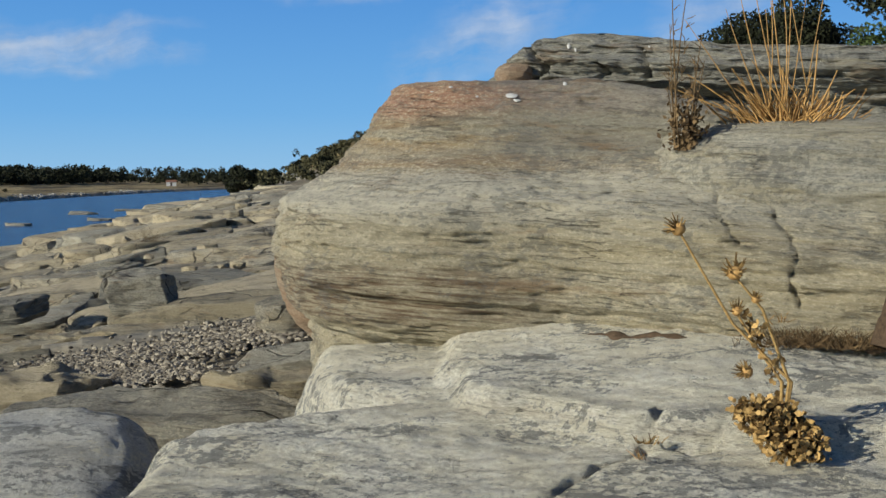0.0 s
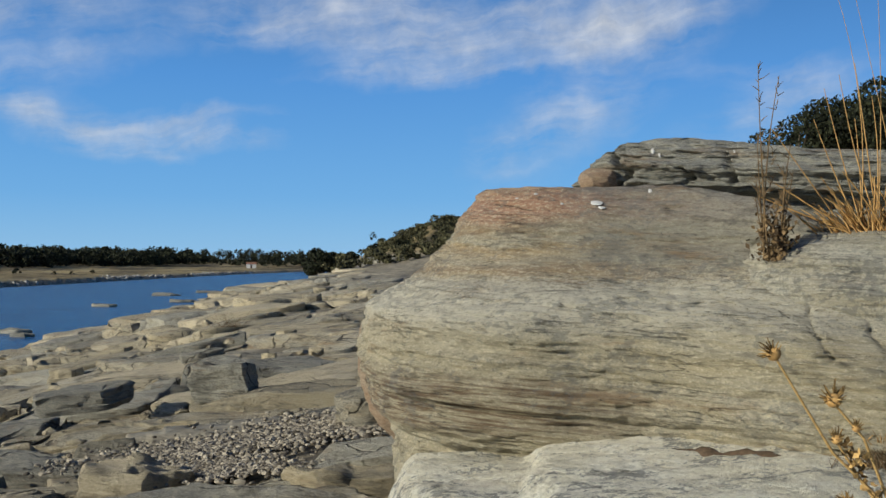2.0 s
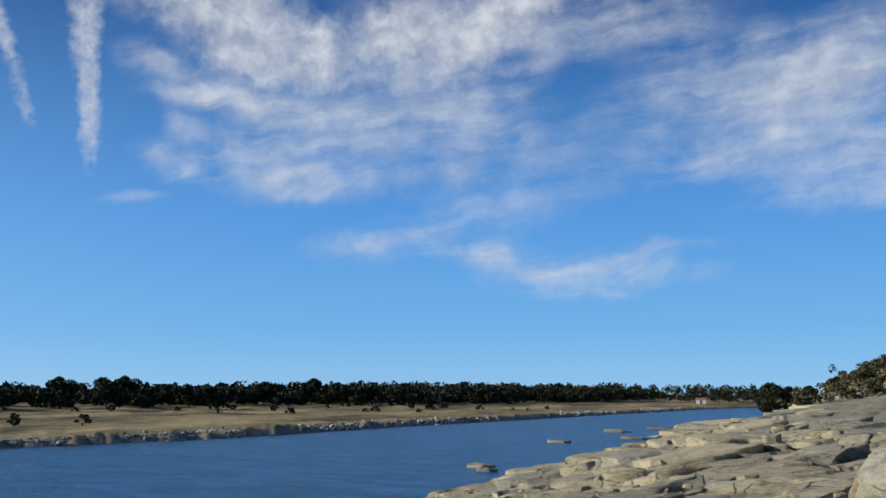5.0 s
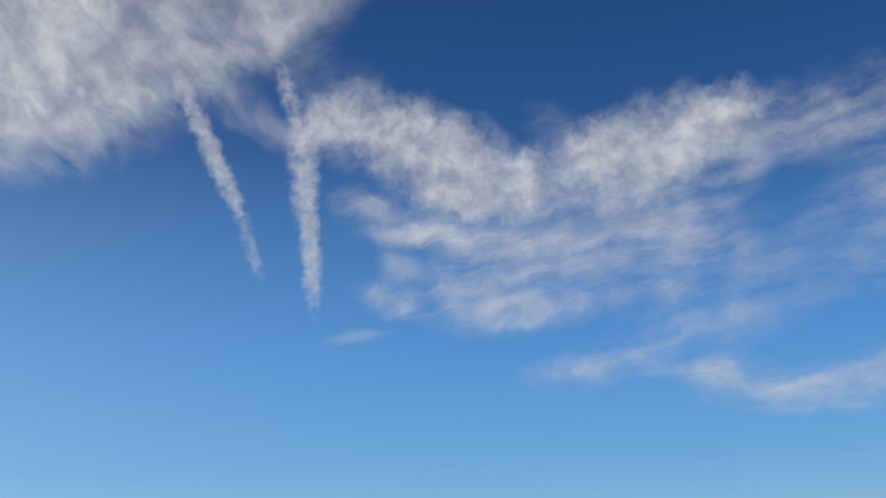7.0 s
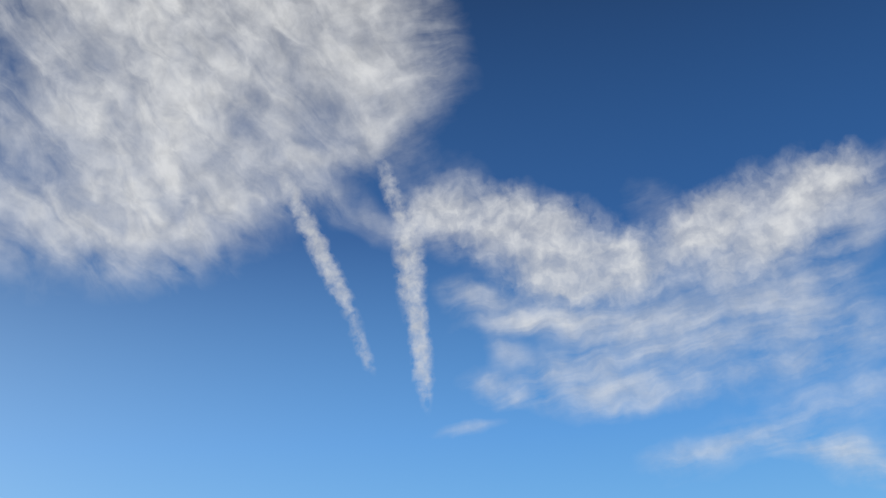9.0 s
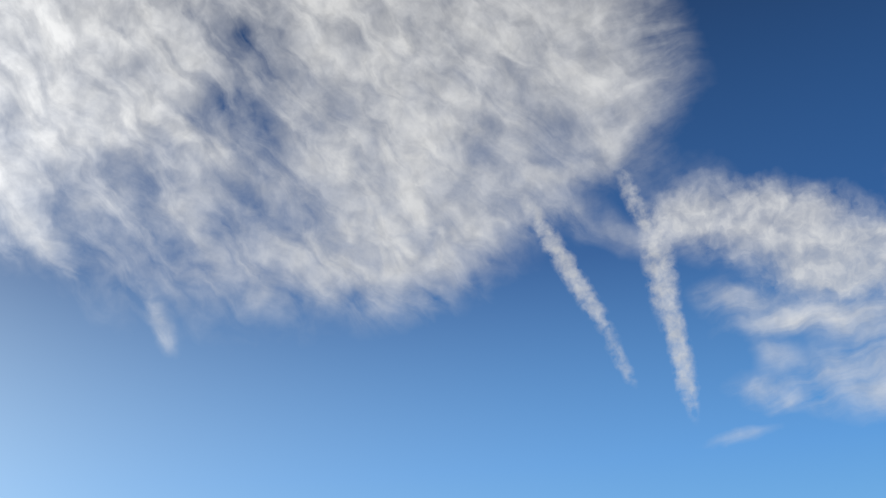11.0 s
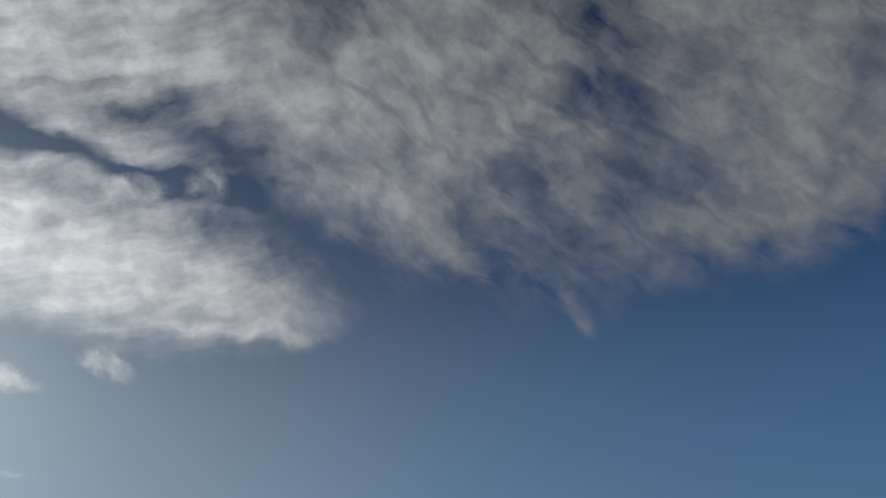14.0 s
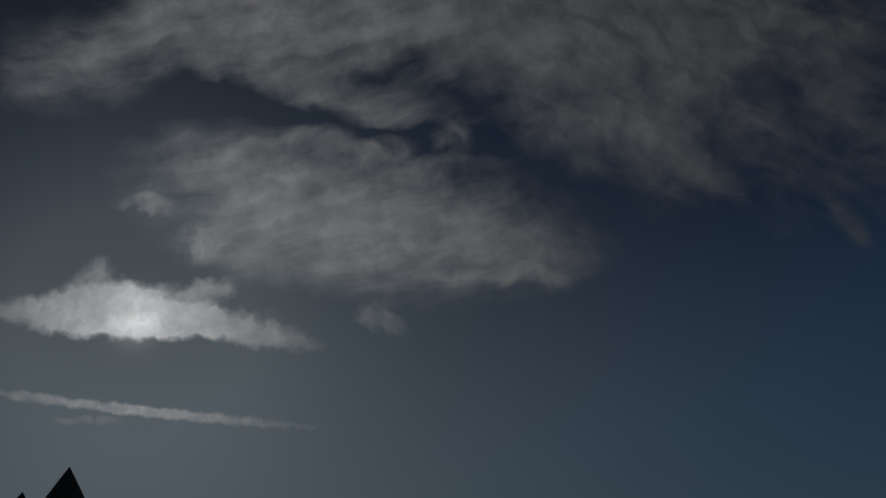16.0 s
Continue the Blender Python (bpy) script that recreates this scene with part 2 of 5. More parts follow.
forward = g.math("POWER", near_sun, 12.0)
haze = g.math("MULTIPLY", g.math("POWER", near_sun, 10.0), g.remap(el, 32.0, 4.0))
pale = g.math("MULTIPLY", g.math("POWER", near_sun, 2.4), g.remap(el, 32.0, 6.0))
core = g.math("POWER", near_sun, 5000.0)
shade = g.remap(g.math("ADD", g.math("MULTIPLY", texture, 0.5), g.math("MULTIPLY", lump, 0.5)), 0.35, 0.65, 0.82, 1.12)
cloud_col = g.node("ShaderNodeVectorMath", operation="SCALE")
cloud_col.inputs[0].default_value = (6.2, 6.5, 6.9)
g.put(cloud_col.inputs["Scale"], g.math("ADD", g.math("MULTIPLY", shade, g.math("ADD", 1.0, g.math("MULTIPLY", forward, 3.3))), g.math("ADD", g.math("MULTIPLY", halo, 6.5), g.math("MULTIPLY", core, 7.0))))
# clear air: deep blue overhead, paler towards the horizon and round the sun
clear = g.ramp(g.math("DIVIDE", el, 60.0), [(0.0, (0.25, 0.55, 0.88)), (0.06, (0.145, 0.435, 0.85)), (0.17, (0.085, 0.315, 0.755)), (0.36, (0.0165, 0.098, 0.325)), (0.6, (0.007, 0.036, 0.128)), (1.0, (0.007, 0.034, 0.13))])
ten = g.node("ShaderNodeVectorMath", operation="SCALE")
g.put(ten.inputs[0], clear)
ten.inputs["Scale"].default_value = 10.0
sky_col = g.mix(0.85, sky.outputs[0], ten.outputs[0])
sky_col = g.mix(1.0, sky_col, g.mix(glow, (0.0, 0.0, 0.0), (5.4, 6.5, 6.8)), "ADD")
sky_col = g.mix(1.0, sky_col, g.mix(pale, (0.0, 0.0, 0.0), (1.9, 1.9, 1.1)), "ADD")
sky_col = g.mix(1.0, sky_col, g.mix(haze, (0.0, 0.0, 0.0), (4.4, 4.5, 3.3)), "ADD")
sky_col = g.mix(1.0, sky_col, g.mix(core, (0.0, 0.0, 0.0), (16.0, 15.0, 13.0)), "ADD")
back = g.node("ShaderNodeBackground")
g.put(back.inputs["Color"], g.mix(cloud, sky_col, cloud_col.outputs[0]))
back.inputs["Strength"].default_value = 0.1
g.put(g.node("ShaderNodeOutputWorld").inputs[0], back.outputs[0])

# ---- helpers of this scene ----
rng = np.random.default_rng(7)


def lattice(ix, iy, iz, seed):
    h = (ix * 374761393 + iy * 668265263 + iz * 2147483647 + seed * 1274126177) & 0xFFFFFFFF
    h = ((h ^ (h >> 13)) * 1274126177) & 0xFFFFFFFF
    return ((h ^ (h >> 16)) & 0xFFFF) / 65535.0


def vnoise(x, y, z, seed=0):
    """Value noise in -1..1 on arrays."""
    x, y, z = np.broadcast_arrays(np.asarray(x, float), np.asarray(y, float), np.asarray(z, float))
    fx, fy, fz = np.floor(x), np.floor(y), np.floor(z)
    ux, uy, uz = x - fx, y - fy, z - fz
    ux, uy, uz = (u * u * (3 - 2 * u) for u in (ux, uy, uz))
    ix, iy, iz = (v.astype(np.int64) for v in (fx, fy, fz))
    out = 0
    for i in (0, 1):
        for j in (0, 1):
            for k in (0, 1):
                w = (ux if i else 1 - ux) * (uy if j else 1 - uy) * (uz if k else 1 - uz)
                out = out + w * lattice(ix + i, iy + j, iz + k, seed)
    return out * 2 - 1


def fbm(x, y, z, octaves=4, seed=0, gain=0.5):
    out, amp, f = 0, 1.0, 1.0
    for o in range(octaves):
        out = out + amp * vnoise(x * f, y * f, z * f, seed + o)
        amp, f = amp * gain, f * 2.03
    return out


def smooth(x, a, b):
    t = np.clip((x - a) / (b - a), 0, 1)
    return t * t * (3 - 2 * t)


def mesh_of(name, verts, faces, mat, soft=True):
    me = bpy.data.meshes.new(name)
    verts = np.asarray(verts, float)
    if isinstance(faces, np.ndarray):
        k = faces.shape[1]
        me.vertices.add(len(verts))
        me.vertices.foreach_set("co", verts.ravel())
        me.loops.add(faces.size)
        me.loops.foreach_set("vertex_index", faces.ravel().astype(np.int32))
        me.polygons.add(len(faces))
        me.polygons.foreach_set("loop_start", np.arange(0, faces.size, k, dtype=np.int32))
        me.update(calc_edges=True)
        me.validate()
    else:
        me.from_pydata([tuple(v) for v in verts], [], [tuple(f) for f in faces])
    me.polygons.foreach_set("use_smooth", [soft is not False] * len(me.polygons))
    if soft == "edges":
        me.set_sharp_from_angle(angle=radians(24))
    me.materials.append(mat)
    return me


def grid_faces(nu, nv, wrap=False):
    """Quads of a grid whose vertex (u, v) is u * nv + v."""
    u = np.arange(nu if wrap else nu - 1)
    a = (u[:, None] * nv + np.arange(nv - 1)[None, :]).ravel()
    b = (((u[:, None] + 1) % nu) * nv + np.arange(nv - 1)[None, :]).ravel()
    return np.stack([a, b, b + 1, a + 1], 1)


def part(name, me, parent=None, label=""):
    ob = new(name, me)
    if parent:
        ob.parent = parent
    return tagged(ob, label) if label else ob


def joined(pieces):
    """One vertex array and one face array from several of the same face size."""
    vs, fs, n = [], [], 0
    for v, f in pieces:
        vs.append(v)
        fs.append(np.asarray(f) + n)
        n += len(v)
    return np.concatenate(vs), np.concatenate(fs)


def tube(path, radii, sides=6):
    """A tapered tube along a path: vertices and quads."""
    path = np.asarray(path, float)
    radii = np.broadcast_to(radii, len(path))
    tan = np.gradient(path, axis=0)
    tan /= np.linalg.norm(tan, axis=1)[:, None] + 1e-9
    ref = np.array([0.31, 0.92, 0.24])
    u = np.cross(tan, ref)
    u /= np.linalg.norm(u, axis=1)[:, None] + 1e-9
    w = np.cross(tan, u)
    a = np.linspace(0, 2 * np.pi, sides, endpoint=False)
    ring = u[:, None, :] * np.cos(a)[None, :, None] + w[:, None, :] * np.sin(a)[None, :, None]
    v = (path[:, None, :] + ring * radii[:, None, None]).reshape(-1, 3)
    i, j = np.meshgrid(np.arange(len(path) - 1), np.arange(sides), indexing="ij")
    a0, b0 = i * sides + j, i * sides + (j + 1) % sides
    return v, np.stack([a0, b0, b0 + sides, a0 + sides], -1).reshape(-1, 4)


# ---- materials ----
def material(name, rough=0.9):
    m = bpy.data.materials.new(name)
    m.use_nodes = True
    m.node_tree.nodes.clear()
    gg = Graph(m.node_tree)
    bsdf = gg.node("ShaderNodeBsdfPrincipled")
    bsdf.inputs["Roughness"].default_value = rough
    bsdf.inputs["Specular IOR Level"].default_value = 0.25
    gg.put(gg.node("ShaderNodeOutputMaterial").inputs[0], bsdf.outputs[0])
    return m, gg, bsdf


def bump(gg, bsdf, height, strength, dist):
    n = gg.node("ShaderNodeBump")
    n.inputs["Strength"].default_value, n.inputs["Distance"].default_value = strength, dist
    gg.put(n.inputs["Height"], height)
    gg.put(bsdf.inputs["Normal"], n.outputs[0])


def rock_material(name, warm, grey, pale, scale=1.0, layers=14.0, red=0.0, warm_bias=0.5, lichen=0.35, lines=0.6, rust_amount=0.55, grit=48.0, spots=0.0, tone=0.0):
    """Bedded rock: broad tan and grey areas, thin laminae, dark partings, lichen and grit."""
    m, gg, bsdf = material(name)
    pos = gg.node("ShaderNodeNewGeometry").outputs["Position"]
    tilt = gg.mapping(pos, rot=(3, -4, 0), scale=(scale, scale, scale))
    broad = gg.noise(gg.mapping(tilt, scale=(1.0, 1.0, 3.0)), 1.6, 8.0, 0.62, 0.3)
    strata = gg.noise(gg.mapping(tilt, scale=(0.8, 0.8, layers)), 1.5, 8.0, 0.68, 0.1)
    lamina = gg.noise(gg.mapping(tilt, loc=(1, 4, 2), scale=(2.2, 2.2, layers * 4.5)), 2.0, 6.0, 0.7, 0.15)
    grain = gg.noise(gg.mapping(tilt, scale=(1.0, 1.0, 1.8)), grit, 7.0, 0.78)
    pits = gg.noise(gg.mapping(tilt, loc=(5, 5, 1), scale=(0.7, 0.9, 2.2)), grit * 0.55, 5.0, 0.72)
    col = gg.mix(gg.remap(gg.math("ADD", gg.math("MULTIPLY", broad, 0.6), gg.math("MULTIPLY", strata, 0.4)), warm_bias - 0.09, warm_bias + 0.09), warm, grey)
    col = gg.mix(gg.remap(lamina, 0.46, 0.66, 0.0, 0.8), col, pale)
    col = gg.mix(gg.remap(gg.math("ADD", gg.math("MULTIPLY", grain, 0.7), gg.math("MULTIPLY", broad, 0.3)), 0.5, 0.56, 0.0, 0.75), col, tuple(min(1.0, c * 1.12) for c in pale))
    if red:
        sx = gg.node("ShaderNodeSeparateXYZ")
        gg.put(sx.inputs[0], pos)
        # beds of red, ochre, olive and cream stone, one over the other
        level = gg.math("ADD", sx.outputs[2], gg.math("MULTIPLY", gg.math("SUBTRACT", broad, 0.5), 0.13))
        level = gg.math("ADD", level, gg.math("MULTIPLY", gg.math("SUBTRACT", lamina, 0.5), 0.06))
        beds = gg.ramp(gg.math("DIVIDE", gg.math("ADD", level, 0.2), 0.6), [(0.0, (0.50, 0.44, 0.30)), (0.17, (0.62, 0.56, 0.41)), (0.31, (0.58, 0.52, 0.37)), (0.36, (0.40, 0.33, 0.22)), (0.42, (0.36, 0.245, 0.145)), (0.47, (0.44, 0.38, 0.27)), (0.55, (0.47, 0.335, 0.18)), (0.60, (0.42, 0.38, 0.28)), (0.68, (0.44, 0.36, 0.235)), (0.75, (0.47, 0.26, 0.155)), (0.83, (0.48, 0.225, 0.14)), (0.92, (0.46, 0.29, 0.19))])
        side = gg.remap(gg.math("ADD", sx.outputs[0], gg.math("MULTIPLY", broad, 0.5)), 0.35, 1.1, 0.9, 0.25)
        col = gg.mix(gg.math("MULTIPLY", side, gg.remap(grain, 0.4, 0.6, 0.95, 0.6)), col, beds)
        col = gg.mix(gg.remap(grain, 0.54, 0.58, 0.0, 0.5), col, tuple(min(1.0, c * 1.2) for c in pale))
        # a crusty pale bed at the shoulder and a dark brown band below, towards the left
        crust = gg.math("MULTIPLY", gg.remap(sx.outputs[2], -0.16, -0.06), gg.remap(sx.outputs[2], 0.05, 0.0))
        col = gg.mix(gg.math("MULTIPLY", crust, gg.remap(grain, 0.43, 0.53, 0.2, 0.95)), col, (0.70, 0.65, 0.51))
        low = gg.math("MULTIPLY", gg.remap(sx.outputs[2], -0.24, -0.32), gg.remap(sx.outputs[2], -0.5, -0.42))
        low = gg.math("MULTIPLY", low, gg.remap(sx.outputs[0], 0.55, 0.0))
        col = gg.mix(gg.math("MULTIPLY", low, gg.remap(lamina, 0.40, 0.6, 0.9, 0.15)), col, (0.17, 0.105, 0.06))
        upper = gg.remap(sx.outputs[2], 0.03, 0.1, 0.0, 0.55)
        col = gg.mix(gg.math("MULTIPLY", upper, gg.remap(sx.outputs[0], 0.0, 0.35)), col, (0.265, 0.26, 0.225))
    rust = gg.noise(gg.mapping(tilt, loc=(3, 7, 2), scale=(1, 1, 6)), 1.9, 6.0, 0.65)
    col = gg.mix(gg.remap(rust, 0.56, 0.7, 0.0, rust_amount), col, (0.30, 0.175, 0.08))
    dark = gg.noise(gg.mapping(tilt, loc=(9, 1, 4), scale=(0.8, 1.8, 4.0)), 2.6, 10.0, 0.78, 0.2)
    col = gg.mix(gg.remap(dark, 0.53, 0.62, 0.0, lichen), col, (0.06, 0.057, 0.052))
    part_at = gg.noise(gg.mapping(tilt, loc=(2, 2, 8), scale=(1.1, 1.1, layers * 1.3)), 1.5, 4.0, 0.55, 0.2)
    where = gg.remap(gg.noise(gg.mapping(tilt, loc=(6, 2, 3)), 3.0, 3.0), 0.48, 0.6)
    line = gg.math("MULTIPLY", gg.remap(gg.math("ABSOLUTE", gg.math("SUBTRACT", part_at, 0.5)), 0.0, 0.014, 1.0, 0.0), where)
    col = gg.mix(gg.math("MULTIPLY", line, lines), col, (0.045, 0.04, 0.033))
    thin = gg.remap(lamina, 0.33, 0.41, 0.5, 0.0)
    col = gg.mix(thin, col, (0.13, 0.10, 0.07))
    if spots:
        # crusts of dark lichen: crisp flecks that crowd into patches
        crowd = gg.noise(gg.mapping(tilt, loc=(7, 3, 9), scale=(0.8, 1.6, 1.0)), 2.2, 5.0, 0.6, 0.4)
        fleck = gg.noise(gg.mapping(tilt, loc=(1, 8, 3), scale=(0.8, 1.3, 1.0)), 26.0, 6.0, 0.72)
        both = gg.math("ADD", fleck, gg.math("MULTIPLY", crowd, 0.9))
        col = gg.mix(gg.remap(both, 1.01, 1.05, 0.0, spots), col, (0.19, 0.19, 0.175))
        col = gg.mix(0.0 if spots < 0.6 else gg.remap(gg.math("SUBTRACT", fleck, gg.math("MULTIPLY", crowd, 0.5)), 0.32, 0.38, 0.0, 0.7), col, (0.86, 0.80, 0.62))
    pit = gg.math("MAXIMUM", gg.remap(grain, 0.36, 0.42, 0.6, 0.0), gg.remap(pits, 0.31, 0.37, 0.75, 0.0))
    col = gg.mix(pit, col, (0.09, 0.08, 0.065))
    crack = None
    if tone:
        # fine open cracks, mostly along the beds, that come and go
        warp = gg.node("ShaderNodeVectorMath", operation="MULTIPLY_ADD")
        noise = gg.node("ShaderNodeTexNoise")
        gg.put(noise.inputs["Vector"], pos)
        noise.inputs["Scale"].default_value, noise.inputs["Detail"].default_value = 2.2, 4.0
        gg.put(warp.inputs[0], noise.outputs["Color"])
        warp.inputs[1].default_value = (0.5, 0.5, 0.5)
        gg.put(warp.inputs[2], pos)
        net = gg.voronoi(gg.mapping(warp.outputs[0], rot=(0, 0, 14), scale=(0.75, 1.9, 1.2)), 1.5, "DISTANCE_TO_EDGE").outputs["Distance"]
        there = gg.remap(gg.noise(gg.mapping(pos, loc=(8, 8, 2)), 1.3, 3.0), 0.46, 0.56)
        crack = gg.math("MULTIPLY", gg.remap(net, 0.006, 0.03, 1.0, 0.0), there)
        col = gg.mix(gg.math("MULTIPLY", crack, 0.9), col, (0.05, 0.043, 0.034))
        stain = gg.noise(gg.mapping(pos, loc=(3, 9, 5), scale=(0.6, 1.5, 2.0)), 3.4, 9.0, 0.74)
        col = gg.mix(gg.remap(stain, 0.52, 0.6, 0.0, 0.6), col, (0.15, 0.135, 0.105))
        # each broken piece has a tone of its own
        own = gg.node("ShaderNodeObjectInfo").outputs["Random"]
        col = gg.mix(gg.remap(own, 0.0, 0.55, tone, 0.0, smooth=False), col, tuple(c * 0.62 for c in grey))
        col = gg.mix(gg.remap(own, 0.6, 1.0, 0.0, tone, smooth=False), col, pale)
    gg.put(bsdf.inputs["Base Color"], col)
    h = gg.math("ADD", gg.math("ADD", gg.math("MULTIPLY", lamina, 0.8), gg.math("ADD", gg.math("MULTIPLY", grain, 1.0), gg.math("MULTIPLY", gg.remap(pits, 0.28, 0.42), 0.5))), gg.math("MULTIPLY", line, -1.1 * lines))
    if crack:
        h = gg.math("ADD", gg.math("SUBTRACT", h, gg.math("MULTIPLY", crack, 2.0)), gg.math("MULTIPLY", gg.remap(stain, 0.5, 0.6), -0.5))
    bump(gg, bsdf, h, 1.0, 0.026 / scale)
    return m


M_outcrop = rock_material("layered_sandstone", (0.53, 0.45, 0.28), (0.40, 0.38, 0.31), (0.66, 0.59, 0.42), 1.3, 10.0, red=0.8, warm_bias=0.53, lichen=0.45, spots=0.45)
M_slab = rock_material("pale_slab_rock", (0.75, 0.695, 0.53), (0.64, 0.625, 0.55), (0.83, 0.79, 0.66), 1.4, 5.0, warm_bias=0.55, lichen=0.3, lines=0.0, rust_amount=0.15, spots=0.75)
M_boulder = rock_material("pale_boulder_rock", (0.66, 0.63, 0.53), (0.58, 0.575, 0.54), (0.75, 0.73, 0.65), 1.2, 3.0, warm_bias=0.45, lichen=0.3, lines=0.0, rust_amount=0.1, grit=70.0, spots=0.7)
M_ledge = rock_material("grey_layered_rock", (0.38, 0.34, 0.245), (0.285, 0.28, 0.243), (0.48, 0.45, 0.355), 1.6, 15.0, warm_bias=0.42, lichen=0.6, lines=0.8)
M_shelf = rock_material("shelf_rock", (0.43, 0.36, 0.235), (0.31, 0.29, 0.23), (0.54, 0.47, 0.335), 1.0, 10.0, warm_bias=0.5, lichen=0.65, lines=0.45, grit=50.0, tone=0.5)
M_block = rock_material("grey_block_rock", (0.50, 0.445, 0.31), (0.39, 0.375, 0.31), (0.60, 0.555, 0.43), 1.5, 9.0, warm_bias=0.5, lichen=0.45, lines=0.4, rust_amount=0.3, spots=0.5)


def ground_material():
    """Bare rock by the water, dry grass on the far bank and on the slopes."""
    m, gg, bsdf = material("ground", 0.95)
    pos = gg.node("ShaderNodeNewGeometry").outputs["Position"]
    sx = gg.node("ShaderNodeSeparateXYZ")
    gg.put(sx.inputs[0], pos)
    big = gg.noise(gg.mapping(pos, scale=(1.0, 0.3, 1.0)), 0.1, 6.0, 0.62)
    mid = gg.noise(gg.mapping(pos, scale=(1, 1, 6)), 0.9, 6.0, 0.65, 0.4)
    fine = gg.noise(pos, 9.0, 4.0, 0.7)
    rock = gg.ramp(mid, [(0.25, (0.09, 0.08, 0.06)), (0.45, (0.24, 0.205, 0.145)), (0.7, (0.38, 0.34, 0.255))])
    grass = gg.ramp(gg.math("ADD", gg.math("MULTIPLY", big, 0.7), gg.math("MULTIPLY", mid, 0.3)), [(0.41, (0.06, 0.05, 0.024)), (0.48, (0.22, 0.16, 0.07)), (0.58, (0.44, 0.34, 0.16))])
    west = gg.remap(sx.outputs[0], -70.0, -78.0)
    up = gg.remap(gg.math("ADD", sx.outputs[2], gg.math("MULTIPLY", mid, 0.8)), -3.6, -3.1)
    slope = gg.math("MAXIMUM", gg.math("MULTIPLY", west, up), gg.remap(sx.outputs[2], 0.5, 2.0))
    col = gg.mix(slope, rock, grass)
    col = gg.mix(gg.remap(fine, 0.45, 0.75, 0.0, 0.4), col, (0.10, 0.09, 0.06))
    gg.put(bsdf.inputs["Base Color"], col)
    bump(gg, bsdf, gg.math("ADD", mid, gg.math("MULTIPLY", fine, 0.3)), 0.7, 0.08)
    return m


def water_material():
    m, gg, bsdf = material("river_water", 0.24)
    pos = gg.node("ShaderNodeNewGeometry").outputs["Position"]
    a = gg.noise(pos, 0.8, 6.0, 0.68)
    fine = gg.noise(pos, 3.6, 4.0, 0.6)
    # the light and dark of the ripples, put into the colour as well
    b = gg.noise(gg.mapping(pos, rot=(0, 0, 30), scale=(0.45, 1.0, 1)), 0.55, 8.0, 0.75)
    gg.put(bsdf.inputs["Base Color"], gg.mix(gg.remap(b, 0.4, 0.6), (0.005, 0.05, 0.13), (0.013, 0.105, 0.26)))
    bsdf.inputs["IOR"].default_value = 1.33
    bsdf.inputs["Specular IOR Level"].default_value = 0.3
    bump(gg, bsdf, gg.math("ADD", a, gg.math("MULTIPLY", fine, 0.3)), 1.0, 0.42)
    return m


def plain(name, colour, vary=0.25, scale=20.0, rough=0.85, second=None):
    m, gg, bsdf = material(name, rough)
    pos = gg.node("ShaderNodeNewGeometry").outputs["Position"]
    n = gg.noise(pos, scale, 4.0, 0.65)
    isl = gg.node("ShaderNodeNewGeometry").outputs["Random Per Island"]
    f = gg.math("ADD", gg.math("MULTIPLY", n, 0.5), gg.math("MULTIPLY", isl, 0.5))
    lo = tuple(c * (1 - vary * 1.4) for c in colour)
    hi = second or tuple(min(1.0, c * (1 + vary)) for c in colour)
    gg.put(bsdf.inputs["Base Color"], gg.mix(gg.remap(f, 0.2, 0.8), lo, hi))
    bump(gg, bsdf, n, 0.3, 0.01)
    return m


M_ground, M_water = ground_material(), water_material()
M_leaf = plain("holm_oak_leaves", (0.018, 0.024, 0.011), 0.5, 3.0, 0.8, (0.04, 0.045, 0.02))
M_scrub = plain("scrub_leaves", (0.065, 0.066, 0.03), 0.5, 0.6, 0.85, (0.135, 0.125, 0.06))
M_shore = plain("pale_shore_stones", (0.40, 0.36, 0.29), 0.4, 3.0, 0.9, (0.58, 0.54, 0.46))
M_leaf_green = plain("green_bush_leaves", (0.055, 0.085, 0.02), 0.4, 3.0, 0.7, (0.09, 0.13, 0.035))
M_bark = plain("bark", (0.10, 0.075, 0.05), 0.4, 12.0)
M_straw = plain("dry_straw", (0.58, 0.30, 0.09), 0.5, 30.0, 0.7, (0.70, 0.42, 0.15))
M_thistle = plain("dry_thistle", (0.40, 0.225, 0.062), 0.6, 120.0, 0.8, (0.58, 0.375, 0.14))
M_herb = plain("withered_herb", (0.16, 0.105, 0.055), 0.5, 40.0, 0.85, (0.26, 0.17, 0.08))
M_pebble = plain("pebbles", (0.30, 0.25, 0.185), 0.5, 12.0, 0.9, (0.46, 0.40, 0.30))
M_white = plain("whitewash", (0.75, 0.73, 0.68), 0.1, 2.0)
M_roof = plain("clay_roof", (0.30, 0.15, 0.09), 0.3, 3.0)
M_lime = plain("white_droppings", (0.62, 0.60, 0.55), 0.25, 90.0)
M_soil = plain("brown_soil", (0.10, 0.062, 0.035), 0.6, 90.0, 0.95, (0.17, 0.115, 0.07))

# ---- the lie of the land ----
WATER = -4.5


def near_shore(y):
    return np.interp(y, [-300, 0, 26, 43, 64, 109, 300, 412, 470], [-24, -15.0, -19.8, -24.8, -27.3, -33, -53, -66, -86])


def far_shore(y):
    return np.interp(y, [-300, 62, 87, 132, 206, 331, 470], [-90, -80.5, -77, -82, -86, -92, -86])


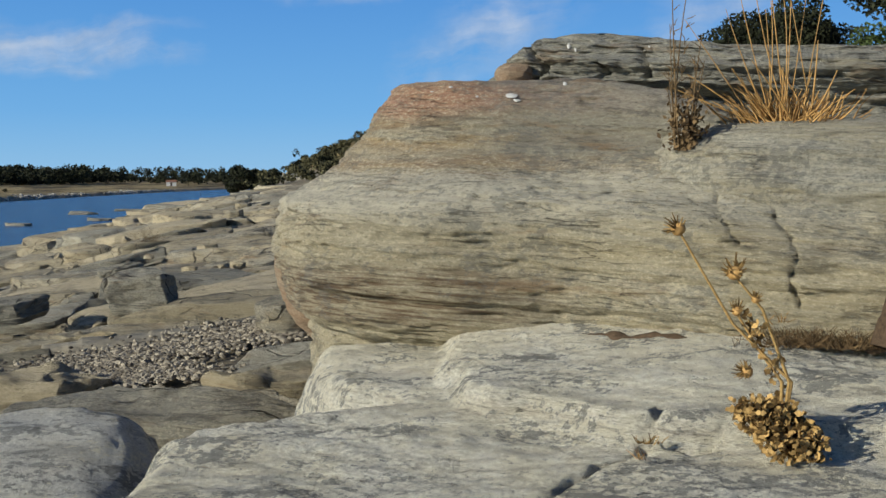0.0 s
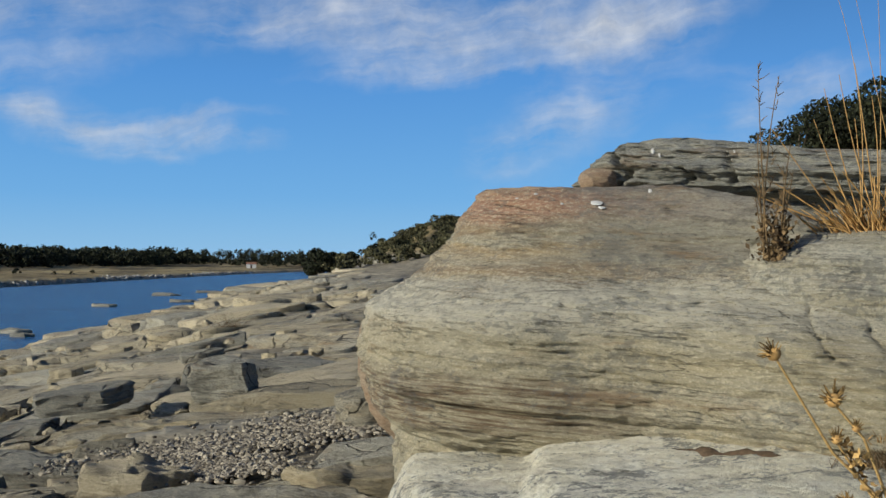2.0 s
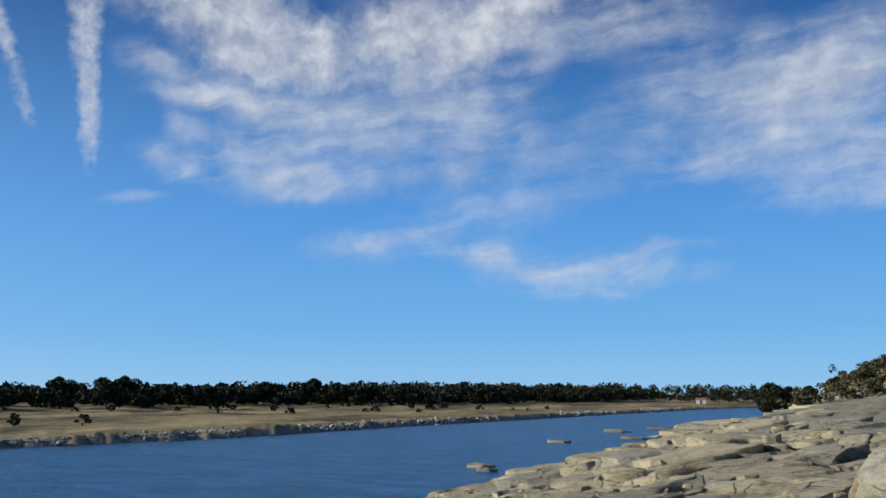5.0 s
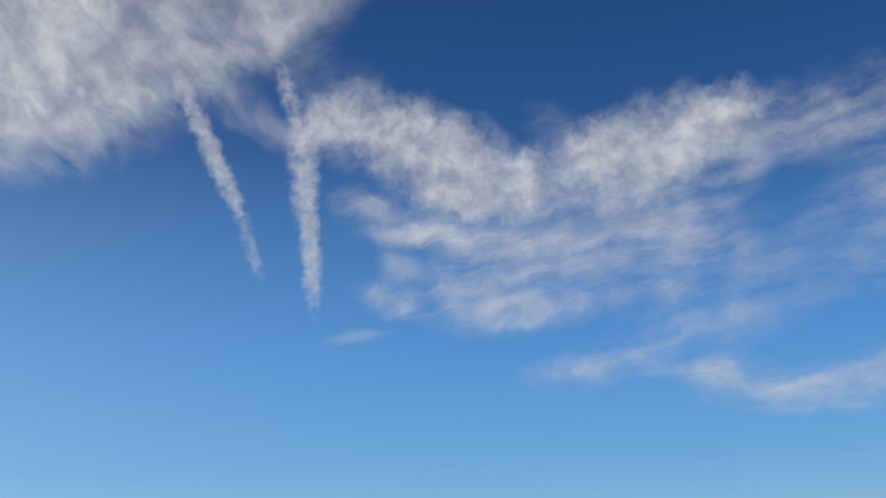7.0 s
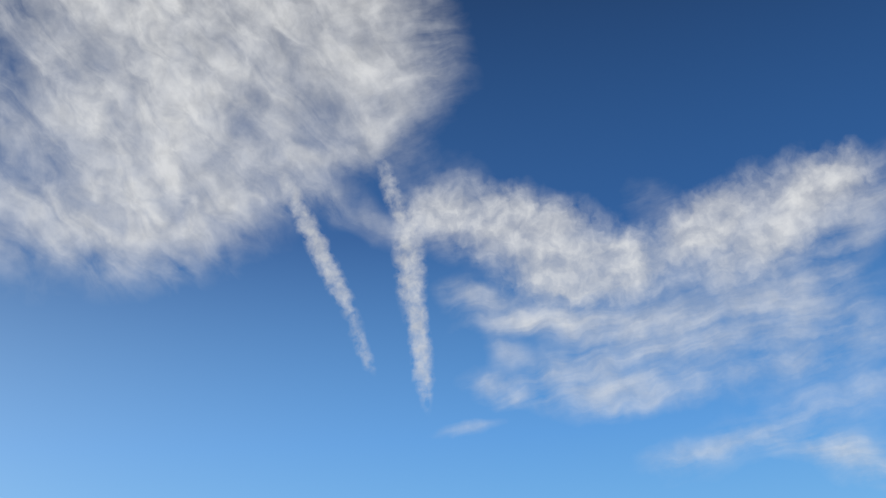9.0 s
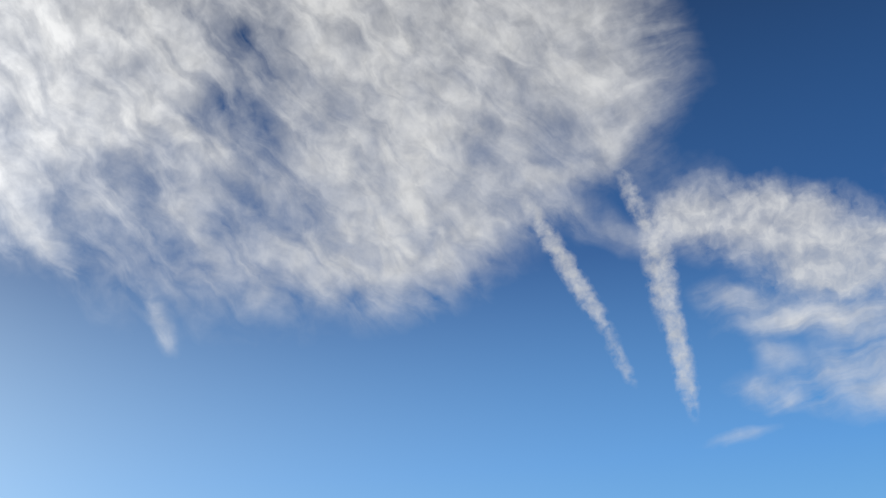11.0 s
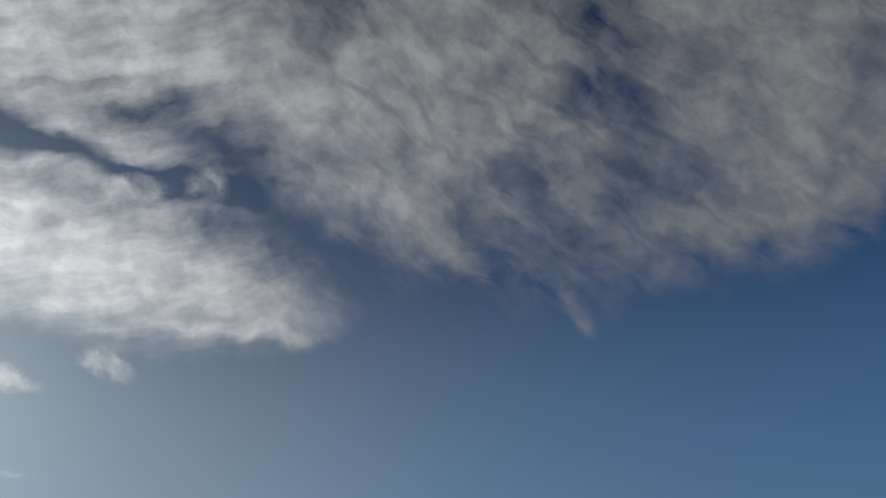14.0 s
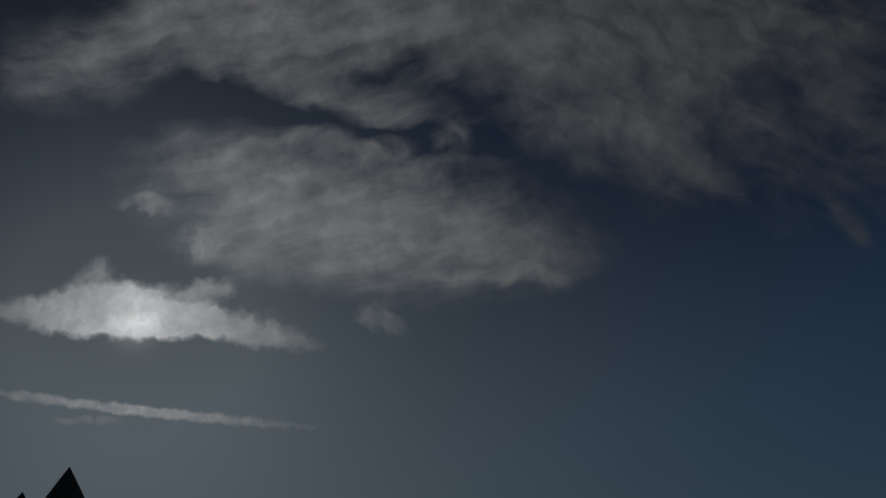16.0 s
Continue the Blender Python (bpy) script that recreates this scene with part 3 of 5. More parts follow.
def land(x, y):
    """Height of the ground without its small relief."""
    d = x - near_shore(y)
    e = far_shore(y) - x
    east = np.interp(d, [-9, 0, 0.6, 13, 17, 25, 37, 60, 150, 900], [-6, -4.75, -4.3, -1.3, -1.05, -0.2, 2.6, 6.5, 14, 30])
    hill = -0.9 + 0.6 * np.maximum(d - 12, 0)
    hill = np.minimum(hill, 6.4 + 0.01 * d)
    east = np.where(d > 12, east + (np.maximum(hill, east) - east) * smooth(y, 90, 190), east)
    west = np.interp(e, [-9, 0, 1.2, 15, 60, 100, 300, 2500], [-6, -4.75, -3.9, -3.3, -2.2, -1.6, -0.6, 18])
    return np.where(d > -9, np.where(e > -9, np.maximum(east, west), east), np.where(e > -9, west, -6.0))


cells = np.column_stack([rng.uniform(-45, 30, 2600), rng.uniform(-25, 130, 2600)])
cell_h, cell_t = rng.uniform(-0.16, 0.16, 2600), rng.uniform(-0.12, 0.12, (2600, 2))


def blocks(x, y):
    """Stepped relief of the shelf: tilted plates with open joints."""
    out = np.zeros(x.shape)
    flat_x, flat_y, flat_o = x.ravel(), y.ravel(), out.ravel()
    near = np.where((flat_x > -44) & (flat_x < 29) & (flat_y > -24) & (flat_y < 128))[0]
    for k in range(0, len(near), 4000):
        i = near[k:k + 4000]
        dx = (flat_x[i, None] - cells[None, :, 0]) * 0.62
        dy = flat_y[i, None] - cells[None, :, 1]
        dd = dx * dx + dy * dy
        two = np.argpartition(dd, 1, axis=1)[:, :2]
        v = np.take_along_axis(dd, two, 1)
        order = np.argsort(v, axis=1)
        two, v = np.take_along_axis(two, order, 1), np.take_along_axis(v, order, 1)
        c = two[:, 0]
        edge = np.sqrt(v[:, 1]) - np.sqrt(v[:, 0])
        h = cell_h[c] + cell_t[c, 0] * (flat_x[i] - cells[c, 0]) + cell_t[c, 1] * (flat_y[i] - cells[c, 1])
        flat_o[i] = h - 0.22 * np.exp(-(edge / 0.09) ** 2)
    return flat_o.reshape(x.shape)


def build_ground():
    a = np.radians(np.concatenate([np.arange(-180, -28, 4.0), np.arange(-28, -8, 0.5), np.arange(-8, 56, 0.15), np.arange(56, 70, 0.5), np.arange(70, 180, 4.0)]))
    r = np.concatenate([[0.0], np.geomspace(0.5, 3000, 400)])
    A, R = np.meshgrid(a, r, indexing="ij")
    x, y = -np.sin(A) * R, np.cos(A) * R
    z = land(x, y)
    bare = smooth(x - near_shore(y), -1.5, 2.0) * (1 - smooth(z, -0.4, 1.5))
    z = z + bare * (blocks(x, y) + 0.05 * fbm(x * 1.7, y * 1.7, z, 4, 3)) * np.interp(R, [0, 3, 14, 40, 90], [0.2, 0.3, 0.25, 0.35, 0.6]) - np.where((np.hypot(x + 1.8, y - 6.9) < 1.4), 0.03, 0.34) * bare * smooth(R, 4.5, 7) * (1 - smooth(R, 90, 130))
    z = z + (1 - bare) * 0.25 * fbm(x * 0.15, y * 0.15, 0 * x, 4, 9) * smooth(R, 5, 60)
    # rubble at the foot of the far bank
    e = far_shore(y) - x
    z = z + smooth(e, -0.5, 1.0) * (1 - smooth(e, 3, 7)) * 0.35 * np.abs(fbm(x * 1.1, y * 0.5, 0 * x, 3, 21))
    # under the outcrop the ground stays below the rocks
    z = np.where((x > -0.9) & (x < 4) & (y > 0.4) & (y < 7), np.minimum(z, -0.95), z)
    me = mesh_of("ground", np.stack([x, y, z], -1).reshape(-1, 3), grid_faces(len(a), len(r), True)[:, ::-1].copy(), M_ground)
    return tagged(new("ground", me), "bare rock shelf and dry grassy banks beside the river", "ground", kind="structure")


build_ground()
n = 120
gx, gy = np.meshgrid(np.linspace(-700, 300, n), np.linspace(-600, 900, n), indexing="ij")
me = mesh_of("water", np.stack([gx, gy, 0 * gx + WATER], -1).reshape(-1, 3), grid_faces(n, n), M_water)
tagged(new("water", me), "blue rippled river water between rocky banks", "water", kind="structure")


# ---- the outcrop ----
def spline(pts, n):
    """Catmull-Rom through points in the plan."""
    p = np.asarray(pts, float)
    p = np.vstack([2 * p[0] - p[1], p, 2 * p[-1] - p[-2]])
    t = np.linspace(0, len(pts) - 1 - 1e-6, n)
    i, u = t.astype(int), (t % 1)[:, None]
    a, b, c, d = p[i], p[i + 1], p[i + 2], p[i + 3]
    return 0.5 * (2 * b + (c - a) * u + (2 * a - 5 * b + 4 * c - d) * u ** 2 + (3 * b - 3 * c + d - a) * u ** 3)


def groove_in(u, v, pts, width, depth):
    """An open crack along a line in two coordinates."""
    best = np.full(u.shape, 9.0)
    for (a0, b0), (a1, b1) in zip(pts[:-1], pts[1:]):
        t = np.clip(((u - a0) * (a1 - a0) + (v - b0) * (b1 - b0)) / ((a1 - a0) ** 2 + (b1 - b0) ** 2), 0, 1)
        best = np.minimum(best, np.hypot(u - a0 - t * (a1 - a0), v - b0 - t * (b1 - b0)))
    return depth * np.exp(-(best / width) ** 2)


def loft(name, foot, crown, profile, rear, label, mat, nu=320, nv=190, top=None, relief=0.02, ledge=0.018, layers=26.0, seed=1, cracks=()):
    """A bedded rock: a face that leans from a foot line to a crown line in the plan, and a top that runs back from there.
    profile: heights and how far the face has gone from foot to crown; rear: heights and distances behind the crown."""
    c, t = spline(foot, nu), spline(crown, nu)
    lean = t - c
    reach = np.linalg.norm(lean, axis=1)[:, None]
    inward = lean / reach
    hs, fs = np.array(profile)[:, 0], np.array(profile)[:, 1]
    seg = np.concatenate([[0], np.cumsum(np.hypot(np.diff(hs), np.diff(fs) * 0.5))])
    n1 = int(nv * 0.82)
    q = np.linspace(0, seg[-1], n1)
    h1, f1 = np.interp(q, seg, hs), np.interp(q, seg, fs)
    q2 = np.linspace(0, 1, nv - n1 + 1)[1:] ** 1.6 * rear[-1][1]
    h2 = np.interp(q2, [0] + [r[1] for r in rear], [hs[-1]] + [r[0] for r in rear])
    h = np.concatenate([h1, h2])
    f = np.concatenate([f1, np.ones(len(h2))])
    run = np.concatenate([np.zeros(n1), q2])
    lift = np.ones(nu) if top is None else np.interp(np.linspace(0, 1, nu), [k[0] for k in top], [k[1] for k in top])
    Z = hs[0] + (h[None, :] - hs[0]) * lift[:, None]
    X = c[:, 0, None] + lean[:, 0, None] * f[None, :] + 0.12 * run[None, :]
    Y = c[:, 1, None] + lean[:, 1, None] * f[None, :] + run[None, :]
    # beds weather back by different amounts; the joints run along the beds
    bed = Z + 0.05 * X - 0.03 * Y
    row = fbm(X * 0.6, Y * 0.6, bed * layers * 0.7, 3, seed)
    rag = np.abs(fbm(X * 6, Y * 6, bed * layers * 2.2, 3, seed + 5))
    big = fbm(X * 1.6, Y * 1.6, Z * 2.0, 3, seed + 11)
    push = relief * 1.5 * big + ledge * np.clip(row * 2.0, -1, 1) - ledge * 1.0 * rag + 0.4 * ledge * fbm(X * 14, Y * 14, bed * layers * 3, 3, seed + 29)
    for pts, width, depth in cracks:
        wob = 0.014 * fbm(X * 16, Y * 16, Z * 16, 3, seed + 41)
        push = push - groove_in(X + wob, Z + wob, pts, width, depth)
    steep = (1 - 0.85 * smooth(run, 0.0, 0.12))[None, :]
    X = X - inward[:, 0, None] * push * steep
    Y = Y - inward[:, 1, None] * push * steep
    Z = Z + relief * 0.6 * fbm(X * 2.3, Y * 2.3, 0 * X, 4, seed + 17) * smooth(f, 0.5, 1.0)[None, :] + 0.005 * fbm(X * 16, Y * 16, Z * 30, 3, seed + 23)
    me = mesh_of(name, np.stack([X, Y, Z], -1).reshape(-1, 3), grid_faces(nu, nv), mat)
    return tagged(new(name, me), label, "rock")


outcrop = loft("rock_outcrop",
     [(-0.75, 5.4), (-0.7, 4.3), (-0.6, 3.62), (-0.42, 3.25), (-0.12, 3.08), (0.35, 3.0), (0.9, 2.74), (1.6, 2.6), (2.6, 2.55), (3.6, 2.55)],
     [(-0.1, 5.6), (-0.15, 4.6), (-0.19, 3.98), (0.0, 3.76), (0.25, 3.68), (0.6, 3.6), (1.05, 3.3), (1.6, 3.1), (2.6, 3.0), (3.6, 3.0)],
     [(-1.1, 0.3), (-0.62, 0.26), (-0.53, 0.22), (-0.44, 0.06), (-0.32, 0.0), (-0.14, 0.0), (-0.07, 0.06), (-0.03, 0.2), (0.015, 0.42), (0.06, 0.54), (0.13, 0.68), (0.2, 0.78), (0.27, 0.87), (0.33, 0.95), (0.35, 1.0)],
     [(0.368, 0.08), (0.374, 0.5), (0.36, 1.2), (0.2, 2.2)],
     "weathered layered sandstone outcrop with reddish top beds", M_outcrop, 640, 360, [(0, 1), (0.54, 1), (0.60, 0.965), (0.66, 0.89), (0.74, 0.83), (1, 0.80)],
     cracks=[([(0.80, 0.02), (0.84, -0.05), (0.80, -0.12), (0.81, -0.2)], 0.005, 0.024), ([(1.0, -0.03), (0.99, -0.1), (0.975, -0.18), (0.95, -0.28), (0.97, -0.36)], 0.005, 0.026), ([(0.28, -0.035), (0.45, -0.05), (0.6, -0.05)], 0.012, 0.03)])
loft("rock_block", [(1.1, 4.6), (0.76, 3.9), (0.66, 3.5), (0.75, 3.16), (1.3, 2.98), (2.4, 2.92), (3.6, 2.9)], [(1.5, 4.6), (1.1, 4.05), (0.95, 3.75), (1.03, 3.46), (1.5, 3.34), (2.6, 3.3), (3.6, 3.3)],
     [(-0.3, 0.0), (-0.04, 0.0), (0.03, 0.06), (0.09, 0.16), (0.14, 0.32), (0.175, 0.6), (0.195, 1.0)], [(0.2, 0.3), (0.19, 1.2)],
     "grey weathered upper rock block split off by a crack", M_block, 320, 170, seed=4, relief=0.012, ledge=0.012)
ledge_rock = loft("rock_ledge", [(0.6, 5.4), (0.32, 4.7), (0.2, 4.3), (0.27, 4.1), (0.7, 4.0), (1.4, 3.88), (2.2, 3.78), (3.6, 3.7)], [(0.95, 5.4), (0.62, 4.85), (0.37, 4.5), (0.42, 4.34), (0.85, 4.22), (1.5, 4.1), (2.2, 4.0), (3.6, 3.9)],
     [(0.15, 0.5), (0.36, 0.45), (0.385, 0.2), (0.41, 0.03), (0.44, 0.0), (0.475, 0.14), (0.5, 0.3), (0.54, 0.5), (0.57, 0.8), (0.585, 1.0)], [(0.59, 0.3), (0.56, 1.0), (0.4, 1.8)],
     "grey thin-bedded rock ledge with dark joints", M_ledge, 400, 190, [(0, 0.8), (0.2, 0.66), (0.3, 0.68), (0.37, 0.86), (0.44, 1.03), (0.52, 1.02), (0.62, 0.94), (0.72, 0.86), (0.85, 0.88), (1, 0.82)], seed=7, relief=0.034, ledge=0.034, layers=30,
     cracks=[([(0.79, 0.52), (0.785, 0.4)], 0.008, 0.08), ([(0.62, 0.46), (0.63, 0.36)], 0.009, 0.08), ([(0.36, 0.56), (0.39, 0.4)], 0.012, 0.09)])


def foreground():
    """The pale slab under the outcrop: a rolling surface with a rounded edge towards the river."""
    nx, ny = 600, 400
    x, y = np.meshgrid(np.linspace(-1.1, 3.2, nx), np.linspace(0.9, 3.3, ny), indexing="ij")
    wx, wy = x + 0.03 * fbm(x * 5, y * 5, 0 * x, 3, 41), y + 0.03 * fbm(x * 5, y * 5, 0 * x, 3, 43)
    edge = np.interp(wy, [0.9, 1.9, 2.35, 2.45, 2.6, 2.75, 2.95, 3.3], [-0.62, -0.72, -0.67, -0.44, -0.3, -0.36, -0.42, -0.45])
    z = -0.575 + 0.03 * fbm(x * 1.3, y * 1.3, 0 * x, 3, 31) + 0.05 * (y - 2.2) + 0.015 * (x - 0.5)
    # the upper bed starts with a blunt nose and runs on to the right
    nose = np.minimum(wx - 0.03, (wy - np.interp(wx, [0, 0.1, 0.5, 1.2, 3], [2.5, 2.36, 2.16, 2.0, 1.9])) * 1.2)
    z = z + 0.055 * smooth(nose, -0.03, 0.05)
    crest = wy - np.interp(wx, [-0.4, -0.1, 0.1, 0.5, 1.0], [2.3, 2.32, 2.38, 2.2, 2.05])
    z = z + 0.03 * np.exp(-(crest / 0.07) ** 2) * smooth(wx, -0.35, -0.05) * (1 - smooth(wx, 0.5, 0.8))
    z = z + 0.055 * np.exp(-((wx - 0.75) / 0.55) ** 2) * smooth(wy, 2.15, 2.75)
    # the hollow where water stood
    z = z - 0.11 * np.exp(-(((wx + 0.33) / 0.17) ** 2 + ((wy - 2.62) / 0.11) ** 2) ** 1.5)
    z = z + 0.011 * fbm(x * 2.5, y * 10, 0 * x, 4, 35) + 0.0035 * fbm(x * 25, y * 40, 0 * x, 3, 37)
    z = z - groove_in(wx, wy, [(0.17, 1.85), (0.3, 2.0), (0.42, 2.1), (0.52, 2.28)], 0.009, 0.024)
    z = z - groove_in(wx, wy, [(0.45, 2.16), (0.55, 2.11), (0.62, 2.16), (0.7, 2.15)], 0.008, 0.02)
    z = z - 0.6 * (1 - smooth(wx - edge, -0.13, 0.12)) ** 1.6
    me = mesh_of("rock_slab", np.stack([x, y, z], -1).reshape(-1, 3), grid_faces(nx, ny), M_slab)
    return tagged(new("rock_slab", me), "smooth pale grey and cream rock slab with open cracks", "rock")


foreground()


def slab(cx, cy, z, long, wide, thick, turn, tilt, seed, mat, name="flat_rock", label="flat weathered tan rock slab on the river shelf", na=44, round_top=0.0, uneven=0.12):
    """A broken plate of rock: uneven polygon, ledged sides, worn rim and undulating top."""
    r = np.random.default_rng(seed)
    k = r.integers(5, 8)
    ca = np.linspace(0, 2 * np.pi, k, endpoint=False) + r.uniform(-0.32, 0.32, k)
    corner = np.stack([np.cos(ca), np.sin(ca)], 1) * r.uniform(0.8, 1.12, (k, 1))
    closed = np.vstack([corner, corner[:1]])
    s = np.linspace(0, k, na, endpoint=False)
    rim = np.stack([np.interp(s, range(k + 1), closed[:, j]) for j in (0, 1)], 1)
    steps = [(0.93, -1.0), (1.0, -0.72), (0.965, -0.66), (0.995, -0.42), (0.955, -0.36), (0.985, -0.15), (0.965, -0.05), (0.93, 0.0), (0.84, 0.012), (0.7, 0.018), (0.55, 0.02), (0.4, 0.02), (0.25, 0.02), (0.1, 0.02)]
    vs = []
    for q, (f, h) in enumerate(steps):
        px, py = rim[:, 0] * f * long, rim[:, 1] * f * wide
        side = 0.07 * min(long, wide) * (f > 0.9)
        zz = h * thick + round_top * thick * (1 - f ** 4)
        jx = side * fbm(px * 2.5 / wide, py * 2.5 / wide, zz * 5 / thick + seed, 3, 5)
        jy = side * fbm(px * 2.5 / wide, py * 2.5 / wide, zz * 5 / thick + seed + 40, 3, 6)
        zz = zz + thick * uneven * fbm(px * 1.3 / wide, py * 1.3 / wide, np.full(na, seed * 1.7), 4, 8) * (h > -0.5)
        vs.append(np.stack([px + jx, py + jy, zz], 1))
    v = np.concatenate(vs)
    j = np.arange(na)
    faces = np.concatenate([np.stack([q * na + j, q * na + (j + 1) % na, (q + 1) * na + (j + 1) % na, (q + 1) * na + j], 1) for q in range(len(steps) - 1)])
    faces = [tuple(f) for f in faces] + [tuple((len(steps) - 1) * na + j)]
    ob = new(name, mesh_of(name, v, faces, mat, "edges"))
    ob.matrix_world = pose(cx, cy, z, tilt[0], tilt[1], turn)
    return tagged(ob, label, "rock")


def boulder(cx, cy, cz, rx, ry, rz, seed, mat, label, turn=0.0, square=0.6, tilt=(3, -2)):
    """A water-worn boulder: a blunt ellipsoid with soft lumps."""
    a, e = np.meshgrid(np.linspace(0, 2 * np.pi, 120, endpoint=False), np.linspace(-np.pi / 2, np.pi / 2, 70), indexing="ij")
    soft = lambda q: np.sign(q) * np.abs(q) ** square
    x, y, z = soft(np.cos(a) * np.cos(e)), soft(np.sin(a) * np.cos(e)), soft(np.sin(e))
    k = 1 + 0.07 * fbm(x * 1.7 + seed, y * 1.7, z * 1.7, 4, seed) + 0.01 * fbm(x * 12, y * 12, z * 30, 3, seed + 9)
    me = mesh_of("boulder", np.stack([x * rx * k, y * ry * k, z * rz * k], -1).reshape(-1, 3), grid_faces(120, 70, True), mat)
    ob = new("boulder", me)
    ob.matrix_world = pose(cx, cy, cz, tilt[0], tilt[1], turn)
    return tagged(ob, label, "rock")


# ---- rocks of the river shelf ----
BASIN = [(-1.42, 7.55, 0.75), (-2.15, 6.75, 0.6), (-1.85, 6.05, 0.45)]      # where pebbles have gathered
TAN = "flat weathered tan rock slab on the river shelf"


def on_land(x, y):
    return float(land(np.array(float(x)), np.array(float(y))))


# the shelf is a pavement of joint-bounded plates: smooth and close-set by the outcrop, blocky further off
plate = np.random.default_rng(21)


def clip(poly, mid, normal):
    """The part of a convex polygon behind a line."""
    d = (poly - mid) @ normal
    out = []
    for i in range(len(poly)):
        j = (i + 1) % len(poly)
        if d[i] <= 0:
            out.append(poly[i])
        if d[i] * d[j] < 0:
            out.append(poly[i] + (poly[j] - poly[i]) * d[i] / (d[i] - d[j]))
    return np.array(out).reshape(-1, 2)


def pavement():
    """Seeds in widening rings, and the cell of each, longer along the beds than across them."""
    squeeze = np.array([0.56, 1.0])
    seeds, rr = [], 4.4
    while rr < 130:
        size = float(np.interp(rr, [4, 8, 14, 24, 34, 60, 90, 130], [0.6, 1.0, 1.7, 2.4, 1.9, 3.0, 5.0, 7.0]))
        a = 1.0 + plate.uniform(0, 3)
        while a < 66:
            r1 = rr + size * plate.uniform(-0.42, 0.42)
            seeds.append((-math.sin(radians(a)) * r1, math.cos(radians(a)) * r1, size))
            a += math.degrees(size * plate.uniform(0.9, 2.1) / rr)
        rr += size * 0.78
    seeds = np.array(seeds)
    flat = seeds[:, :2] * squeeze
    cells_out = []
    for i, (px, py, size) in enumerate(seeds):
        d = px - float(near_shore(py))
        if not 0.1 < d < 20 or px > -1.0:
            continue
        if any(math.hypot(px - qx, py - qy) < q for qx, qy, q in BASIN):
            continue
        q = flat[i]
        poly = q + 2.2 * size * np.array([(-1, -1), (1, -1), (1, 1), (-1, 1)])
        gap = flat - q
        for j in np.argsort((gap ** 2).sum(1))[1:26]:
            poly = clip(poly, q + gap[j] * 0.5, gap[j])
        if len(poly) > 2:
            cells_out.append((poly / squeeze, size))
    return cells_out


def plate_rock(poly, joint, thick, z, tilt, seed, mat, na, worn, uneven):
    """A plate bounded by joints: broken sides that step along the beds, a worn rim and a rolling top."""
    c = poly.mean(0)
    p = poly - c
    far = np.linalg.norm(p, axis=1).mean()
    closed = np.vstack([p, p[:1]])
    run = np.concatenate([[0], np.cumsum(np.linalg.norm(np.diff(closed, axis=0), axis=1))])
    s = np.linspace(0, run[-1], na, endpoint=False)
    rim = np.stack([np.interp(s, run, closed[:, j]) for j in (0, 1)], 1)
    for _ in range(worn):
        rim = 0.5 * rim + 0.25 * (np.roll(rim, 1, 0) + np.roll(rim, -1, 0))
    keep = 1 - joint / far
    steps = [(1.0, -1.0), (1.0, -0.6), (0.975, -0.54), (0.99, -0.34), (0.965, -0.28), (0.985, -0.08), (0.975, -0.02), (0.95, 0.0), (0.82, 0.01), (0.64, 0.015), (0.46, 0.02), (0.28, 0.02), (0.1, 0.02)]
    tx, ty = math.tan(radians(tilt[0])), math.tan(radians(tilt[1]))
    vs = []
    for f, h in steps:
        px, py = rim[:, 0] * f * keep, rim[:, 1] * f * keep
        wx, wy = px + c[0], py + c[1]
        jag = 0.055 * far * (f > 0.94)
        jx = jag * fbm(wx * 2.2 / far, wy * 2.2 / far, np.full(na, h * 2.0 + seed), 3, 5)
        jy = jag * fbm(wx * 2.2 / far, wy * 2.2 / far, np.full(na, h * 2.0 + seed + 40), 3, 6)
        roll = uneven * far * fbm(wx * 0.9 / far, wy * 1.6 / far, np.full(na, seed * 1.7), 4, 8) * (h > -0.5)
        # small ledges where a bed has broken away
        ledge = 0.35 * thick * smooth(fbm(wx * 0.8 / far, wy * 1.5 / far, np.full(na, seed * 2.3), 2, 12), 0.12, 0.2) * (h > -0.2)
        vs.append(np.stack([px + jx, py + jy, h * thick + roll - ledge + tx * px + ty * py], 1))
    v = np.concatenate(vs)
    j = np.arange(na)
    faces = np.concatenate([np.stack([q * na + j, q * na + (j + 1) % na, (q + 1) * na + (j + 1) % na, (q + 1) * na + j], 1) for q in range(len(steps) - 1)])
    faces = [tuple(f) for f in faces] + [tuple((len(steps) - 1) * na + j)]
    ob = new("flat_rock", mesh_of("flat_rock", v, faces, mat, "edges"))
    ob.location = (c[0], c[1], z)
    return tagged(ob, TAN, "rock")


